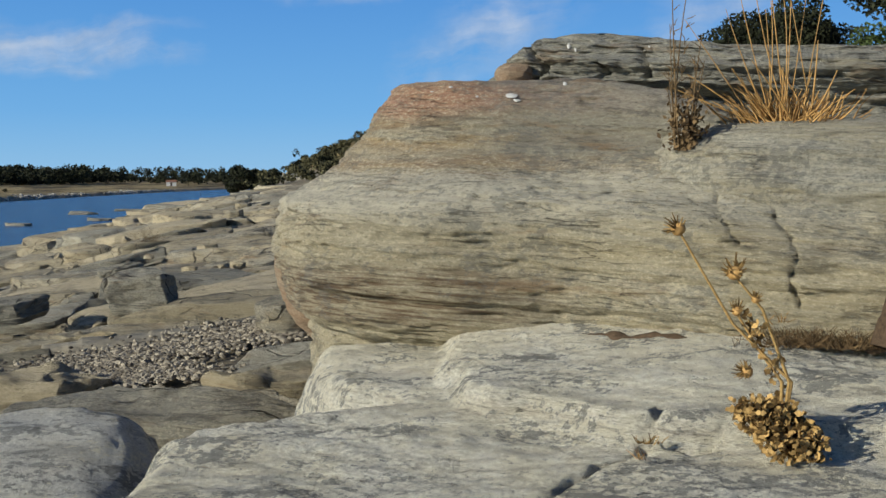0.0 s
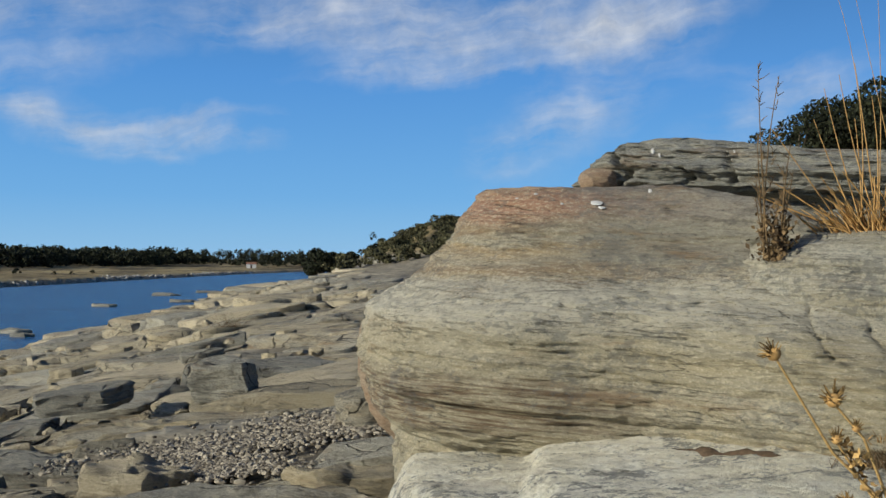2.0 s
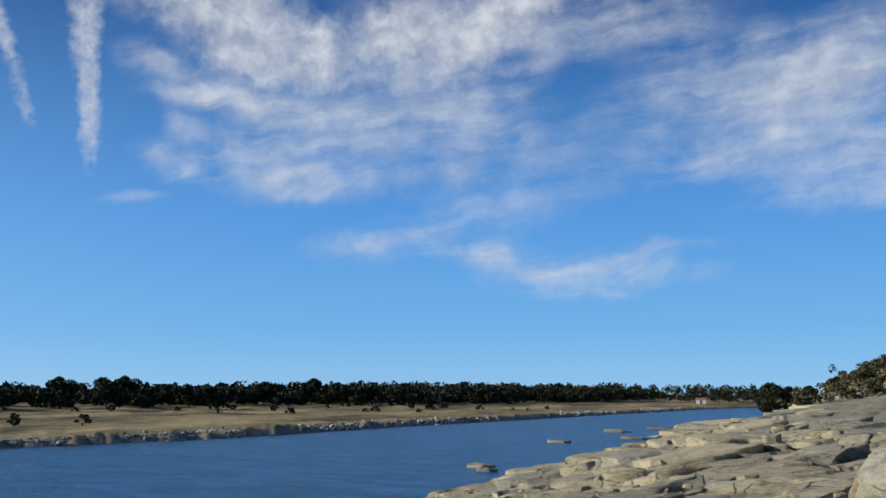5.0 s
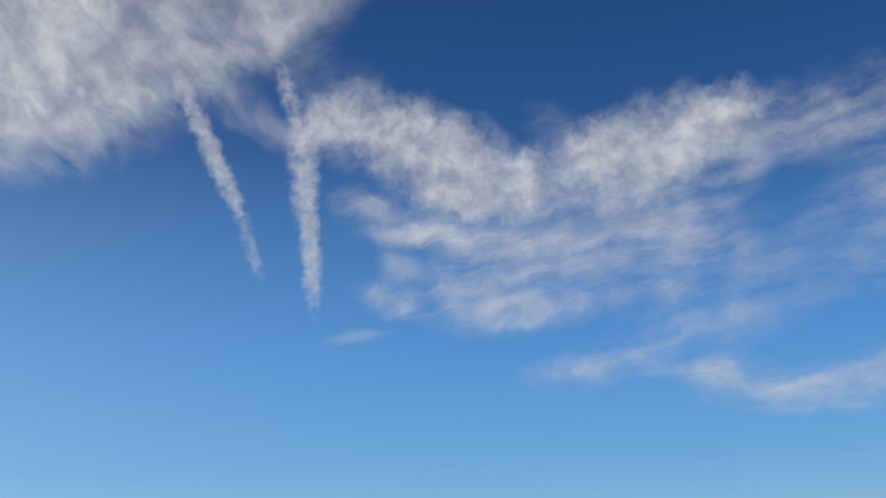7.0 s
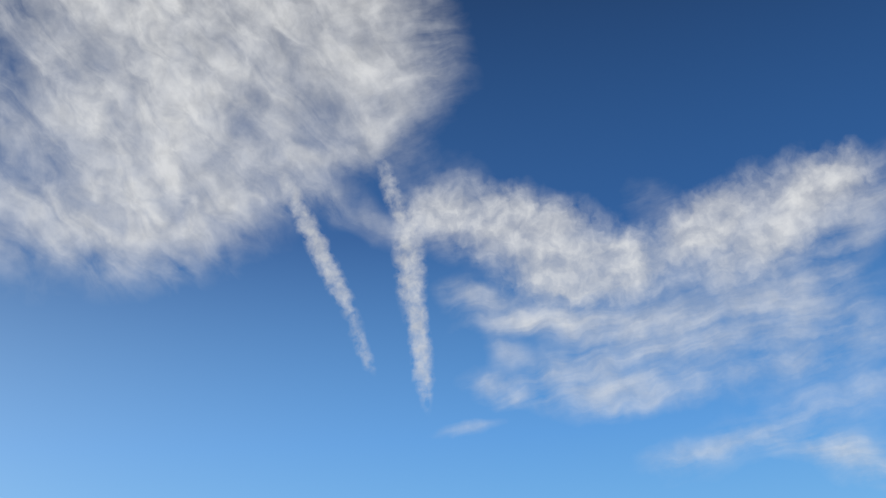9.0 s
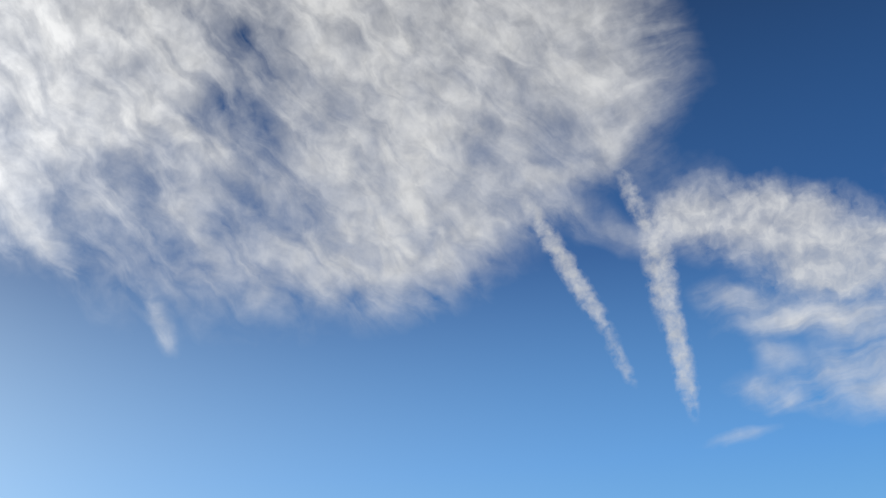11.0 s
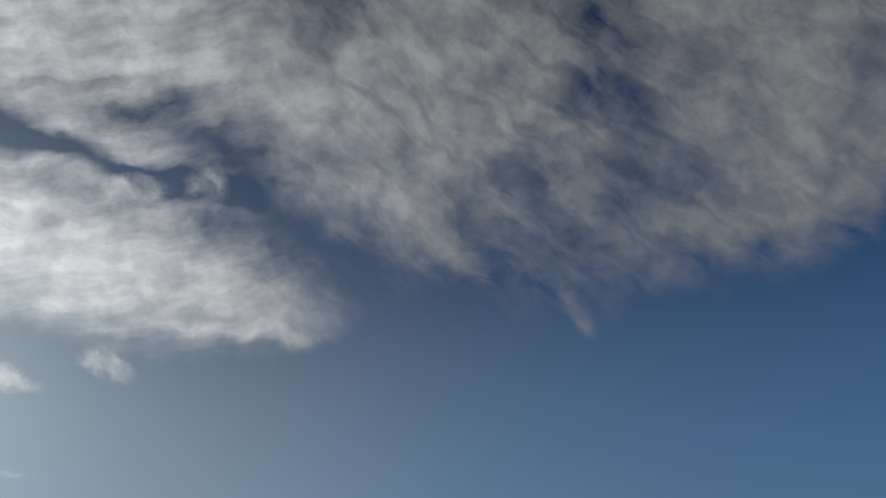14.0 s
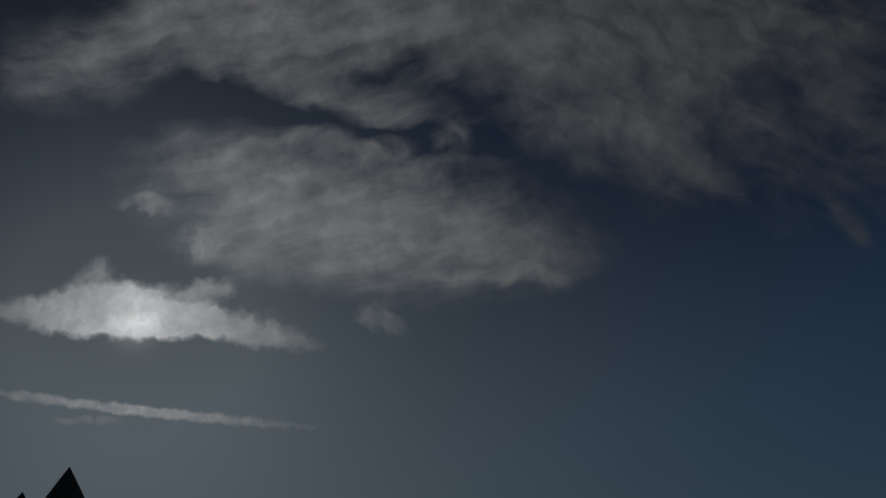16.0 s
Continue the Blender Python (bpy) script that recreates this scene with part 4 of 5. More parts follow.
shelf_mats = [M_shelf, rock_material("shelf_rock_grey", (0.40, 0.355, 0.25), (0.30, 0.285, 0.235), (0.51, 0.465, 0.35), 1.0, 11.0, warm_bias=0.42, lichen=0.6, lines=0.45, grit=50.0, tone=0.5),
              rock_material("shelf_rock_tan", (0.48, 0.40, 0.25), (0.36, 0.325, 0.24), (0.56, 0.48, 0.335), 1.0, 11.0, warm_bias=0.6, lichen=0.6, lines=0.45, grit=50.0, tone=0.5)]
for i, (poly, size) in enumerate(pavement()):
    cx, cy = poly.mean(0)
    far = math.hypot(cx, cy)
    rough = float(np.interp(far, [8, 26, 34, 60, 100], [0.6, 0.5, 1.0, 1.0, 0.5]))
    up = float(np.interp(far, [6, 12, 40, 70], [0.0, -0.13, -0.26, -0.45])) + rough * size * plate.uniform(-0.09, 0.12)
    tilt = (plate.normal(6.5, 3.5) * min(1.0, 2.4 / size), plate.normal(4.5, 2.6) * min(1.0, 2.4 / size))
    plate_rock(poly, size * plate.uniform(0.008, 0.042), 0.34 + 0.2 * rough * size, on_land(cx, cy) + up, tilt, 100 + i,
               shelf_mats[int(plate.choice([0, 0, 1, 2, 2]))], 84 if far < 16 else 60 if far < 30 else 30, 1, 0.05)

# smaller broken plates lie between the large ones
for k in range(46):
    a, r1 = radians(plate.uniform(8, 56)), 5.2 * (75 / 5.2) ** plate.uniform(0, 1) ** 0.75
    px, py = -math.sin(a) * r1, math.cos(a) * r1
    away = min(math.hypot(px - qx, py - qy) for qx, qy in ((-3.05, 10.0), (-4.2, 9.9), (-2.2, 5.7), (-1.45, 4.6)))
    if px > -1.05 or away < 0.6 or px - float(near_shore(py)) < 0.5 or (6.2 < r1 < 8.4 and 9 < math.degrees(a) < 20):
        continue
    size = plate.uniform(0.07, 0.17) * (0.8 + r1 / 17)
    thick = size * plate.uniform(0.5, 0.9)
    slab(px, py, on_land(px, py) - 0.1 + thick * plate.uniform(0.4, 0.8), size * plate.uniform(0.9, 1.5), size * plate.uniform(0.55, 0.9), thick,
         plate.uniform(-40, 40), (plate.normal(3, 7), plate.normal(-3, 7)), 700 + k, shelf_mats[int(plate.choice([0, 1, 2, 2]))], na=24)

# single rocks that stand out
slab(-3.0, 10.0, -0.96, 0.40, 0.32, 0.34, 12, (7, -8), 11, shelf_mats[1], "boulder", "dark grey angular boulder on the river shelf", 64)
slab(-4.4, 9.8, -1.22, 0.62, 0.34, 0.2, 4, (5, -7), 12, shelf_mats[1], "boulder", "low dark boulder with deep shadow beneath", 64)
slab(-2.28, 5.75, -1.13, 0.36, 0.24, 0.30, 6, (2, 3), 14, shelf_mats[2], "boulder", "blocky tan boulder beside a smooth slab", 64)
slab(-1.25, 4.3, -1.0, 0.78, 0.42, 0.3, -4, (3, 2), 16, shelf_mats[1], "flat_rock", "smooth grey rock slab below the outcrop", 72, 0.1)
boulder(-1.55, 2.5, -1.16, 0.86, 0.62, 0.38, 4, M_boulder, "large rounded pale grey boulder with dark stains", 6, 0.5, (11, -8))
M_rust = rock_material("rust_brown_rock", (0.40, 0.265, 0.165), (0.36, 0.285, 0.21), (0.50, 0.385, 0.26), 1.3, 9.0, warm_bias=0.55, lichen=0.3, lines=0.3, rust_amount=0.7)
boulder(-0.34, 4.5, -0.36, 0.40, 0.42, 0.36, 19, M_rust, "rounded rust-brown boulder against the outcrop", 10, 0.75, (4, -16))
slab(-1.0, 5.9, -1.14, 0.42, 0.3, 0.3, 12, (-3, 4), 24, shelf_mats[2], "flat_rock", TAN, 56)
slab(-0.95, 7.6, -0.9, 0.5, 0.3, 0.35, 4, (3, -4), 25, shelf_mats[0], "flat_rock", TAN, 56)
slab(-0.9, 9.6, -0.85, 0.7, 0.45, 0.4, 10, (5, -4), 26, shelf_mats[0], "flat_rock", TAN, 56)


def stones(name, spots, sizes, mat, label, category, seed, flat=0.6):
    """Many loose stones as one mesh."""
    bm = bmesh.new()
    bmesh.ops.create_icosphere(bm, subdivisions=1, radius=1.0)
    base = np.array([v.co[:] for v in bm.verts])
    tris = np.array([[v.index for v in f.verts] for f in bm.faces])
    bm.free()
    r = np.random.default_rng(seed)
    pieces = []
    for (x, y, z), s in zip(spots, sizes):
        q = base * (1 + 0.28 * r.uniform(-1, 1, (len(base), 1)))
        a = r.uniform(0, np.pi)
        q = q * np.array([r.uniform(0.8, 1.4), r.uniform(0.6, 1.0), flat * r.uniform(0.6, 1.3)]) * s
        q = np.stack([q[:, 0] * np.cos(a) - q[:, 1] * np.sin(a), q[:, 0] * np.sin(a) + q[:, 1] * np.cos(a), q[:, 2]], 1)
        pieces.append((q + np.array([x, y, z]), tris))
    v, f = joined(pieces)
    return tagged(new(name, mesh_of(name, v, f, mat, soft=False)), label, category, kind="stuff")


def bed(cx, cy, lx, ly, turn, n, seed):
    r = np.random.default_rng(seed)
    u, w = r.normal(0, 0.45, n), r.normal(0, 0.45, n)
    c, s = math.cos(radians(turn)), math.sin(radians(turn))
    return [(cx + u[i] * lx * c - w[i] * ly * s, cy + u[i] * lx * s + w[i] * ly * c) for i in range(n)]


spots = [(x, y, on_land(x, y) + 0.03) for x, y in bed(-1.42, 7.55, 0.75, 0.7, 30, 1700, 5) + bed(-2.15, 6.75, 0.9, 0.5, 25, 1800, 6) + bed(-1.85, 6.05, 0.55, 0.4, 10, 1300, 7)]
stones("pebbles", spots, np.random.default_rng(8).uniform(0.009, 0.027, len(spots)), M_pebble, "brown and grey pebbles lying in a rock basin", "pebbles", 9)
# broken bits between the plates
r = np.random.default_rng(27)
spots, sizes = [], []
while len(spots) < 420:
    a, q = radians(r.uniform(6, 58)), 5.5 * (60 / 5.5) ** r.uniform(0, 1)
    x, y = -math.sin(a) * q, math.cos(a) * q
    if x < -1.0 and float(near_shore(y)) + 0.3 < x and not (6 < q < 8.8 and 8 < math.degrees(a) < 22):
        spots.append((x, y, on_land(x, y) - r.uniform(0.1, 0.25)))
        sizes.append(r.uniform(0.02, 0.06) * (1 + q / 11))
stones("broken_stones", spots, sizes, shelf_mats[2], "broken angular stones lying between the rock plates", "stones", 28, 0.6)
r = np.random.default_rng(31)
spots, sizes = [], []
clumps = [(15 + 330 * r.uniform(0, 1) ** 1.25, r.uniform(2.0, 9.0), r.uniform(0.7, 2.6)) for _ in range(46)]
for i in range(3000):
    y0, long, deep = clumps[int(r.integers(0, len(clumps)))]
    y = y0 + r.normal(0, long)
    x = float(far_shore(y)) - abs(r.normal(0, deep)) + 0.5
    spots.append((x, y, on_land(x, y) + 0.06))
    sizes.append(r.uniform(0.07, 0.2) * (1 + y / 220) * (1.6 if r.uniform() < 0.12 else 1.0))
stones("shore_stones", spots, sizes, M_shore, "broken pale stones along the far waterline", "stones", 32, 0.7)
for k, (x, y, s) in enumerate([(-45.5, 127, 2.2), (-44, 141, 2.6), (-36.7, 108, 1.6), (-40.5, 96, 1.3), (-31.2, 60.5, 1.2), (-29.2, 57.5, 0.7), (-47, 131, 1.4)]):
    slab(x, y, WATER + 0.22, s, s * 0.5, 0.5, 8, (1, 2), 300 + k, shelf_mats[1], "islet_rock", "low flat rock standing out of the river water", 40)


def peak(ax, ay, az_top, foot, left, right, seed, label):
    """A pointed rock: a leaning wedge of beds that narrows to its tip."""
    na, nv = 40, 40
    a = np.linspace(0, 2 * np.pi, na, endpoint=False)
    t = np.linspace(0, 1, nv)
    A, H = np.meshgrid(a, t, indexing="ij")
    drop = H * (az_top - foot)
    side = np.array([ay, -ax]) / math.hypot(ax, ay)
    deep = np.array([ax, ay]) / math.hypot(ax, ay)
    u = np.where(np.cos(A) < 0, left, right) * np.cos(A)
    u = u * (1 + 0.06 * fbm(np.cos(A) * 2, np.sin(A) * 2, drop * 5, 3, seed)) * drop
    w = 0.45 * np.sin(A) * drop * (1 + 0.15 * fbm(np.cos(A) * 2, np.sin(A) * 2, drop * 5, 3, seed + 3))
    x, y = ax + side[0] * u + deep[0] * w, ay + side[1] * u + deep[1] * w
    me = mesh_of("pointed_rock", np.stack([x, y, az_top - drop], -1).reshape(-1, 3), grid_faces(na, nv, True), M_ledge, soft=False)
    return tagged(new("pointed_rock", me), label, "rock")


peak(-3.45, -2.32, 0.964, on_land(-3.45, -2.3) - 0.2, 0.75, 0.46, 3, "dark pointed rock standing up against the sky")
peak(-3.36, -2.45, 0.880, on_land(-3.4, -2.6) - 0.2, 0.9, 0.45, 5, "smaller dark pointed rock beside a taller one")
boulder(0.285, 4.12, 0.415, 0.075, 0.09, 0.05, 9, M_rust, "small rust-brown rock at the end of the ledge", 12, 0.8)


# ---- trees and buildings of the distance ----
def leaf_quads(centres, size, r):
    n = len(centres)
    d = r.normal(0, 1, (n, 3))
    d /= np.linalg.norm(d, axis=1)[:, None]
    u = np.cross(d, r.normal(0, 1, (n, 3)))
    u /= np.linalg.norm(u, axis=1)[:, None]
    w = np.cross(d, u)
    s = size * r.uniform(0.6, 1.3, (n, 1))
    v = np.stack([centres - u * s, centres - w * s * 0.55, centres + u * s, centres + w * s * 0.55], 1).reshape(-1, 3)
    return v, np.arange(n * 4).reshape(-1, 4)


def tree(height, width, leaves, leaf, seed, mat, label, name="tree", category="tree", low=0.25, puffs=16):
    """Short trunk, spreading limbs, and a crown of leaf clumps with gaps."""
    r = np.random.default_rng(seed)
    root = tagged(new(name), label, category)
    centre, pts, wood = [], [], []
    crown_z = height * (low + 1) / 2
    for k in range(puffs):
        a, q = r.uniform(0, 2 * np.pi), math.sqrt(r.uniform(0.02, 1))
        z = crown_z + height * (1 - low) * 0.42 * r.uniform(-0.9, 1) * math.sqrt(max(0.05, 1 - (q * 0.9) ** 2))
        centre.append((math.cos(a) * q * width * 0.40, math.sin(a) * q * width * 0.40, z))
    fork = np.array([r.uniform(-0.1, 0.1), r.uniform(-0.1, 0.1), height * low * 1.1])
    wood.append(tube([(0, 0, -0.4), (0.03, 0.02, height * low * 0.5), fork], [height * 0.05, height * 0.04, height * 0.033], 7))
    for c in centre:
        c = np.array(c)
        mid = fork * 0.5 + c * 0.5 + r.normal(0, 0.05 * width, 3) * np.array([1, 1, 0.3])
        wood.append(tube([fork, mid, c], [height * 0.022, height * 0.012, height * 0.004], 5))
        n = leaves // puffs
        d = r.normal(0, 1, (n, 3))
        d /= np.linalg.norm(d, axis=1)[:, None]
        rad = r.uniform(0.35, 1.0, (n, 1)) ** 0.5
        pts.append(c + d * rad * np.array([0.19 * width, 0.19 * width, 0.15 * height * (1.15 - low)]) * r.uniform(0.75, 1.25))
    v, f = joined(wood)
    part("trunk", mesh_of("trunk", v, f, M_bark), root)
    v, f = leaf_quads(np.concatenate(pts), leaf, r)
    part("crown", mesh_of("crown", v, f, mat, soft=False), root)
    return root


OAK = "dark green holm oak with a rounded dense crown"
kinds = [tree(h, w, n * 2, 0.3, 50 + i, M_leaf, OAK, low=lo, puffs=p) for i, (h, w, n, lo, p) in enumerate([(5.0, 6.8, 1500, 0.1, 16), (4.2, 5.4, 1200, 0.1, 13), (5.8, 6.4, 1500, 0.12, 17), (3.2, 4.8, 1000, 0.08, 11)])]
shrub = tree(1.8, 2.6, 500, 0.2, 61, M_leaf, "dark rounded shrub on dry ground", "shrub", "shrub", 0.08, 7)
used = set()


def plant(kind, x, y, k, group, sink=0.15):
    m = pose(x, y, on_land(x, y) - sink, 0, 0, (x * 37 + y * 91) % 360) @ Matrix.Scale(k, 4)
    if kind in used:
        o = copy_thing(kind, m)
        o.scale = (k, k, k)
    else:
        used.add(kind)
        o = kind
        o.matrix_world = m
    return tagged(o, group=group)


def woods(name, spots, label, seed, mat, leaf=0.42, n=190):
    """Trees too far off to tell apart, as one mesh of lumpy crowns."""
    r = np.random.default_rng(seed)
    pts = []
    for x, y, h, wide in spots:
        z = on_land(x, y)
        c = np.column_stack([r.normal(0, 0.26, 6) * wide, r.normal(0, 0.26, 6) * wide, z + h * r.uniform(0.15, 0.8, 6)])
        d = r.normal(0, 1, (n, 3))
        d /= np.linalg.norm(d, axis=1)[:, None]
        q = np.array([x, y, 0]) + c[r.integers(0, 6, n)] + d * np.array([0.24 * wide, 0.24 * wide, 0.2 * h]) * r.uniform(0.5, 1, (n, 1))
        q[:, 2] = np.maximum(q[:, 2], z + 0.1)
        pts.append(q)
    v, f = leaf_quads(np.concatenate(pts), leaf, r)
    return tagged(new(name, mesh_of(name, v, f, mat, False)), label, "woods", kind="stuff")


w = np.random.default_rng(77)
for i in range(120):                       # front row of oaks behind the far bank
    y = w.uniform(-10, 420)
    plant(kinds[int(w.integers(0, 4))], float(far_shore(y)) - w.uniform(58, 86), y, w.uniform(0.55, 0.9) * (1 + y / 900), "oaks of the far bank")
for i in range(46):                        # shrubs on the meadow
    y = w.uniform(30, 260)
    plant(shrub, float(far_shore(y)) - w.uniform(14, 56), y, w.uniform(0.4, 0.8), "shrubs of the far bank")
for i in range(60):                        # hillside above the near bank
    y = w.uniform(120, 300)
    plant(kinds[int(w.integers(0, 4))] if i % 2 else shrub, float(near_shore(y)) + w.uniform(14, 60), y, w.uniform(0.35, 0.6), "trees of the hillside")
for a, dist, k in ((11.6, 190, 0.8), (11.2, 186, 0.95), (10.6, 192, 0.8), (10.0, 200, 0.7), (9.6, 210, 0.75)):
    plant(kinds[2], -math.sin(radians(a)) * dist, math.cos(radians(a)) * dist, k, "trees of the hillside")
far_spots = []
for i in range(560):
    y = w.uniform(-30, 430)
    far_spots.append((float(far_shore(y)) - w.uniform(72, 150), y, w.uniform(3.0, 4.6) * (1 + y / 900), w.uniform(5, 8)))
for i in range(300):
    y = w.uniform(215, 445)
    far_spots.append((float(far_shore(y)) - w.uniform(50, 130), y, w.uniform(3.6, 5.4) * (1 + y / 900), w.uniform(6, 9)))
woods("woods", far_spots, "dark belt of holm oaks behind the meadow", 81, M_leaf, 0.55, 230)
woods("woods", [(w.uniform(-340, 30), w.uniform(445, 620), w.uniform(6, 10), w.uniform(7, 11)) for i in range(260)], "dark woods closing the valley", 82, M_leaf, 0.7, 150)
hill_spots = []
for i in range(900):
    y = w.uniform(115, 330)
    hill_spots.append((float(near_shore(y)) + w.uniform(13, 75), y, w.uniform(1.0, 2.4), w.uniform(1.8, 4.0)))
woods("scrub", hill_spots, "grey-green scrub covering the hillside", 83, M_scrub, 0.22, 230)

near_oak = tree(5.0, 5.2, 24000, 0.085, 71, M_leaf, "grey-green holm oak showing limbs through its crown", puffs=26)
near_oak.matrix_world = pose(13.0, 38.0, on_land(13, 38) - 0.9, 0, 0, 40)
oak_b = tree(6.7, 6.2, 22000, 0.085, 72, M_leaf, "tall dark holm oak above the rocks", puffs=26)
oak_b.matrix_world = pose(14.4, 29.5, on_land(14.2, 29.5) - 0.4, 0, 0, 10)
bush = tree(3.0, 3.2, 6000, 0.07, 73, M_leaf_green, "fresh green bush below the oaks", "shrub", "shrub", 0.1, 14)
bush.matrix_world = pose(11.6, 28.5, on_land(11.6, 28.5) - 0.3, 0, 0, 0)
oak_c = tree(3.6, 4.2, 6000, 0.08, 74, M_leaf, "low grey holm oak behind the ledge", puffs=14)
oak_c.matrix_world = pose(10.6, 39.0, on_land(10.6, 39) + 0.2, 0, 0, 70)


def box(x0, x1, y0, y1, z0, z1):
    v = np.array([(x, y, z) for x in (x0, x1) for y in (y0, y1) for z in (z0, z1)], float)
    return v, np.array([(0, 1, 3, 2), (4, 6, 7, 5), (0, 4, 5, 1), (2, 3, 7, 6), (0, 2, 6, 4), (1, 5, 7, 3)])


house = tagged(new("house"), "small whitewashed house among trees by the river", "house")
v, f = box(-2.6, 2.6, -2, 2, 0, 2.3)
part("wall", mesh_of("wall", v, f, M_white, False), house)
roof = [(-2.9, -2.3, 2.25), (2.9, -2.3, 2.25), (2.9, 2.3, 2.25), (-2.9, 2.3, 2.25), (-2.9, 0, 3.3), (2.9, 0, 3.3)]
part("roof", mesh_of("roof", roof, [(0, 1, 5, 4), (2, 3, 4, 5), (0, 4, 3), (1, 2, 5), (0, 3, 2, 1)], M_roof, False), house)
v, f = box(-0.5, 0.4, -2.05, -1.95, 0, 1.9)
part("door", mesh_of("door", v, f, M_bark, False), house)
house.matrix_world = pose(-108.8, 405, on_land(-108.8, 405) + 0.1, 0, 0, 15) @ Matrix.Scale(0.75, 4)
for k, (a, h) in enumerate(((9.1, 0.9), (8.95, 1.2), (8.75, 1.1))):
    x, y = -math.sin(radians(a)) * 150, math.cos(radians(a)) * 150
    v, f = tube([(0, 0, -0.3), (0.02, 0, h * 0.5), (0, 0.02, h), (0, 0.02, h + 0.01)], [0.24, 0.22, 0.2, 0.01], 9)
    p = tagged(new("stone_pillar", mesh_of("stone_pillar", v, f, M_pebble)), "weathered pale stone pillar standing by the river", "pillar", "row of pillars")
    p.location = (x, y, on_land(x, y))


# ---- dry plants on the outcrop ----
def ribbons(starts, ends, width, r, bend=0.15, n=6):
    """Thin bent blades, three-sided."""
    out = []
    for s, e in zip(starts, ends):
        s, e = np.array(s, float), np.array(e, float)
        t = np.linspace(0, 1, n)[:, None]
        sag = r.normal(0, bend, 3) * np.linalg.norm(e - s)
        out.append(tube(s + (e - s) * t + sag * (t * (1 - t)), width * np.linspace(1, 0.35, n), 4))
    return joined(out)


def thistle():
    r = np.random.default_rng(5)
    root = tagged(new("thistle"), "dried golden thistle with curled leaves and two flower heads", "plant")
    root.location = (0.69, 2.07, -0.57)
    o = np.array(root.location)
    tips = [((0.72, 2.06, -0.42), (0.60, 2.075, -0.30), (0.49, 2.1, -0.107)), ((0.715, 2.06, -0.42), (0.66, 2.07, -0.27), (0.602, 2.075, -0.2)), ((0.70, 2.06, -0.42), (0.66, 2.08, -0.36), (0.61, 2.08, -0.28))]
    for a, b, c in tips:
        v, f = tube(np.array([(0.70, 2.06, -0.56), a, b, c]) - o, [0.005, 0.0038, 0.003, 0.0025], 6)
        part("stalk", mesh_of("stalk", v, f, M_thistle), root)
    for (x, y, z), s, up in (((0.49, 2.1, -0.105), 0.026, (-0.5, 0, 0.6)), ((0.602, 2.075, -0.195), 0.027, (-0.2, -0.3, 0.9)), ((0.645, 2.07, -0.25), 0.014, (0.3, 0, 0.9)), ((0.61, 2.08, -0.275), 0.018, (-0.3, -0.2, 0.8)), ((0.63, 2.07, -0.40), 0.022, (-0.8, -0.3, 0.3))):
        up = np.array(up) / np.linalg.norm(up)
        n = 46
        d = r.normal(0, 1, (n, 3))
        d /= np.linalg.norm(d, axis=1)[:, None]
        d = d + up * 0.55
        c = np.array((x, y, z)) - o
        v, f = ribbons([c + q * s * 0.3 for q in d], [c + q * s * r.uniform(0.8, 1.15) for q in d], s * 0.09, r, 0.2, 4)
        head = part("flower_head", mesh_of("flower_head", v, f, M_thistle), root, "spiny dry flower head")
        a = np.linspace(0, np.pi, 8)
        v, f = tube([c + up * (-math.cos(t)) * s * 0.55 for t in a], np.sin(a) * s * 0.6 + 1e-4, 10)
        part("cup", mesh_of("cup", v, f, M_straw), head)
    # curled leaves heaped at the foot and along the stalks
    pts = []
    for _ in range(1150):
        t = r.uniform(0, 1)
        c = np.array((0.655 + 0.075 * t, 2.07 - 0.05 * t, -0.475 - 0.075 * t)) + np.clip(r.normal(0, 1, 3), -1.4, 1.4) * np.array([0.036, 0.03, 0.019])
        c[2] = max(c[2], -0.565)
        pts.append(c)
    for _ in range(50):
        t = r.uniform(0.1, 0.8)
        pts.append(np.array((0.71 - 0.1 * t, 2.07, -0.44 + 0.2 * t)) + r.normal(0, 0.011, 3))
    pieces = []
    for c in pts:
        d = r.normal(0, 1, 3)
        d /= np.linalg.norm(d)
        u = np.cross(d, r.normal(0, 1, 3))
        u /= np.linalg.norm(u)
        w, s = np.cross(d, u), r.uniform(0.006, 0.0145)
        q = [(-1, 0, 0), (-0.4, 0.55, 0.2), (0.1, 0.3, 0.35), (0.5, 0.6, 0.1), (1, 0, -0.3), (0.4, -0.55, 0.2), (0, -0.28, 0.3), (-0.5, -0.5, 0.15)]
        v = np.array([c - o + u * a * s + w * b * s + d * e * s for a, b, e in q])
        pieces.append((v, np.array([(0, 1, 2, 7), (7, 2, 6, 6), (2, 3, 4, 6), (6, 4, 5, 6)])))
    vs, fs, n = [], [], 0
    for v, f in pieces:
        vs.append(v)
        fs += [tuple(i + n for i in (0, 1, 2, 6, 7)), tuple(i + n for i in (2, 3, 4, 5, 6))]
        n += 8
    part("leaves", mesh_of("leaves", np.concatenate(vs), fs, M_thistle, False), root, "curled brittle golden leaves")
    return root


thistle()


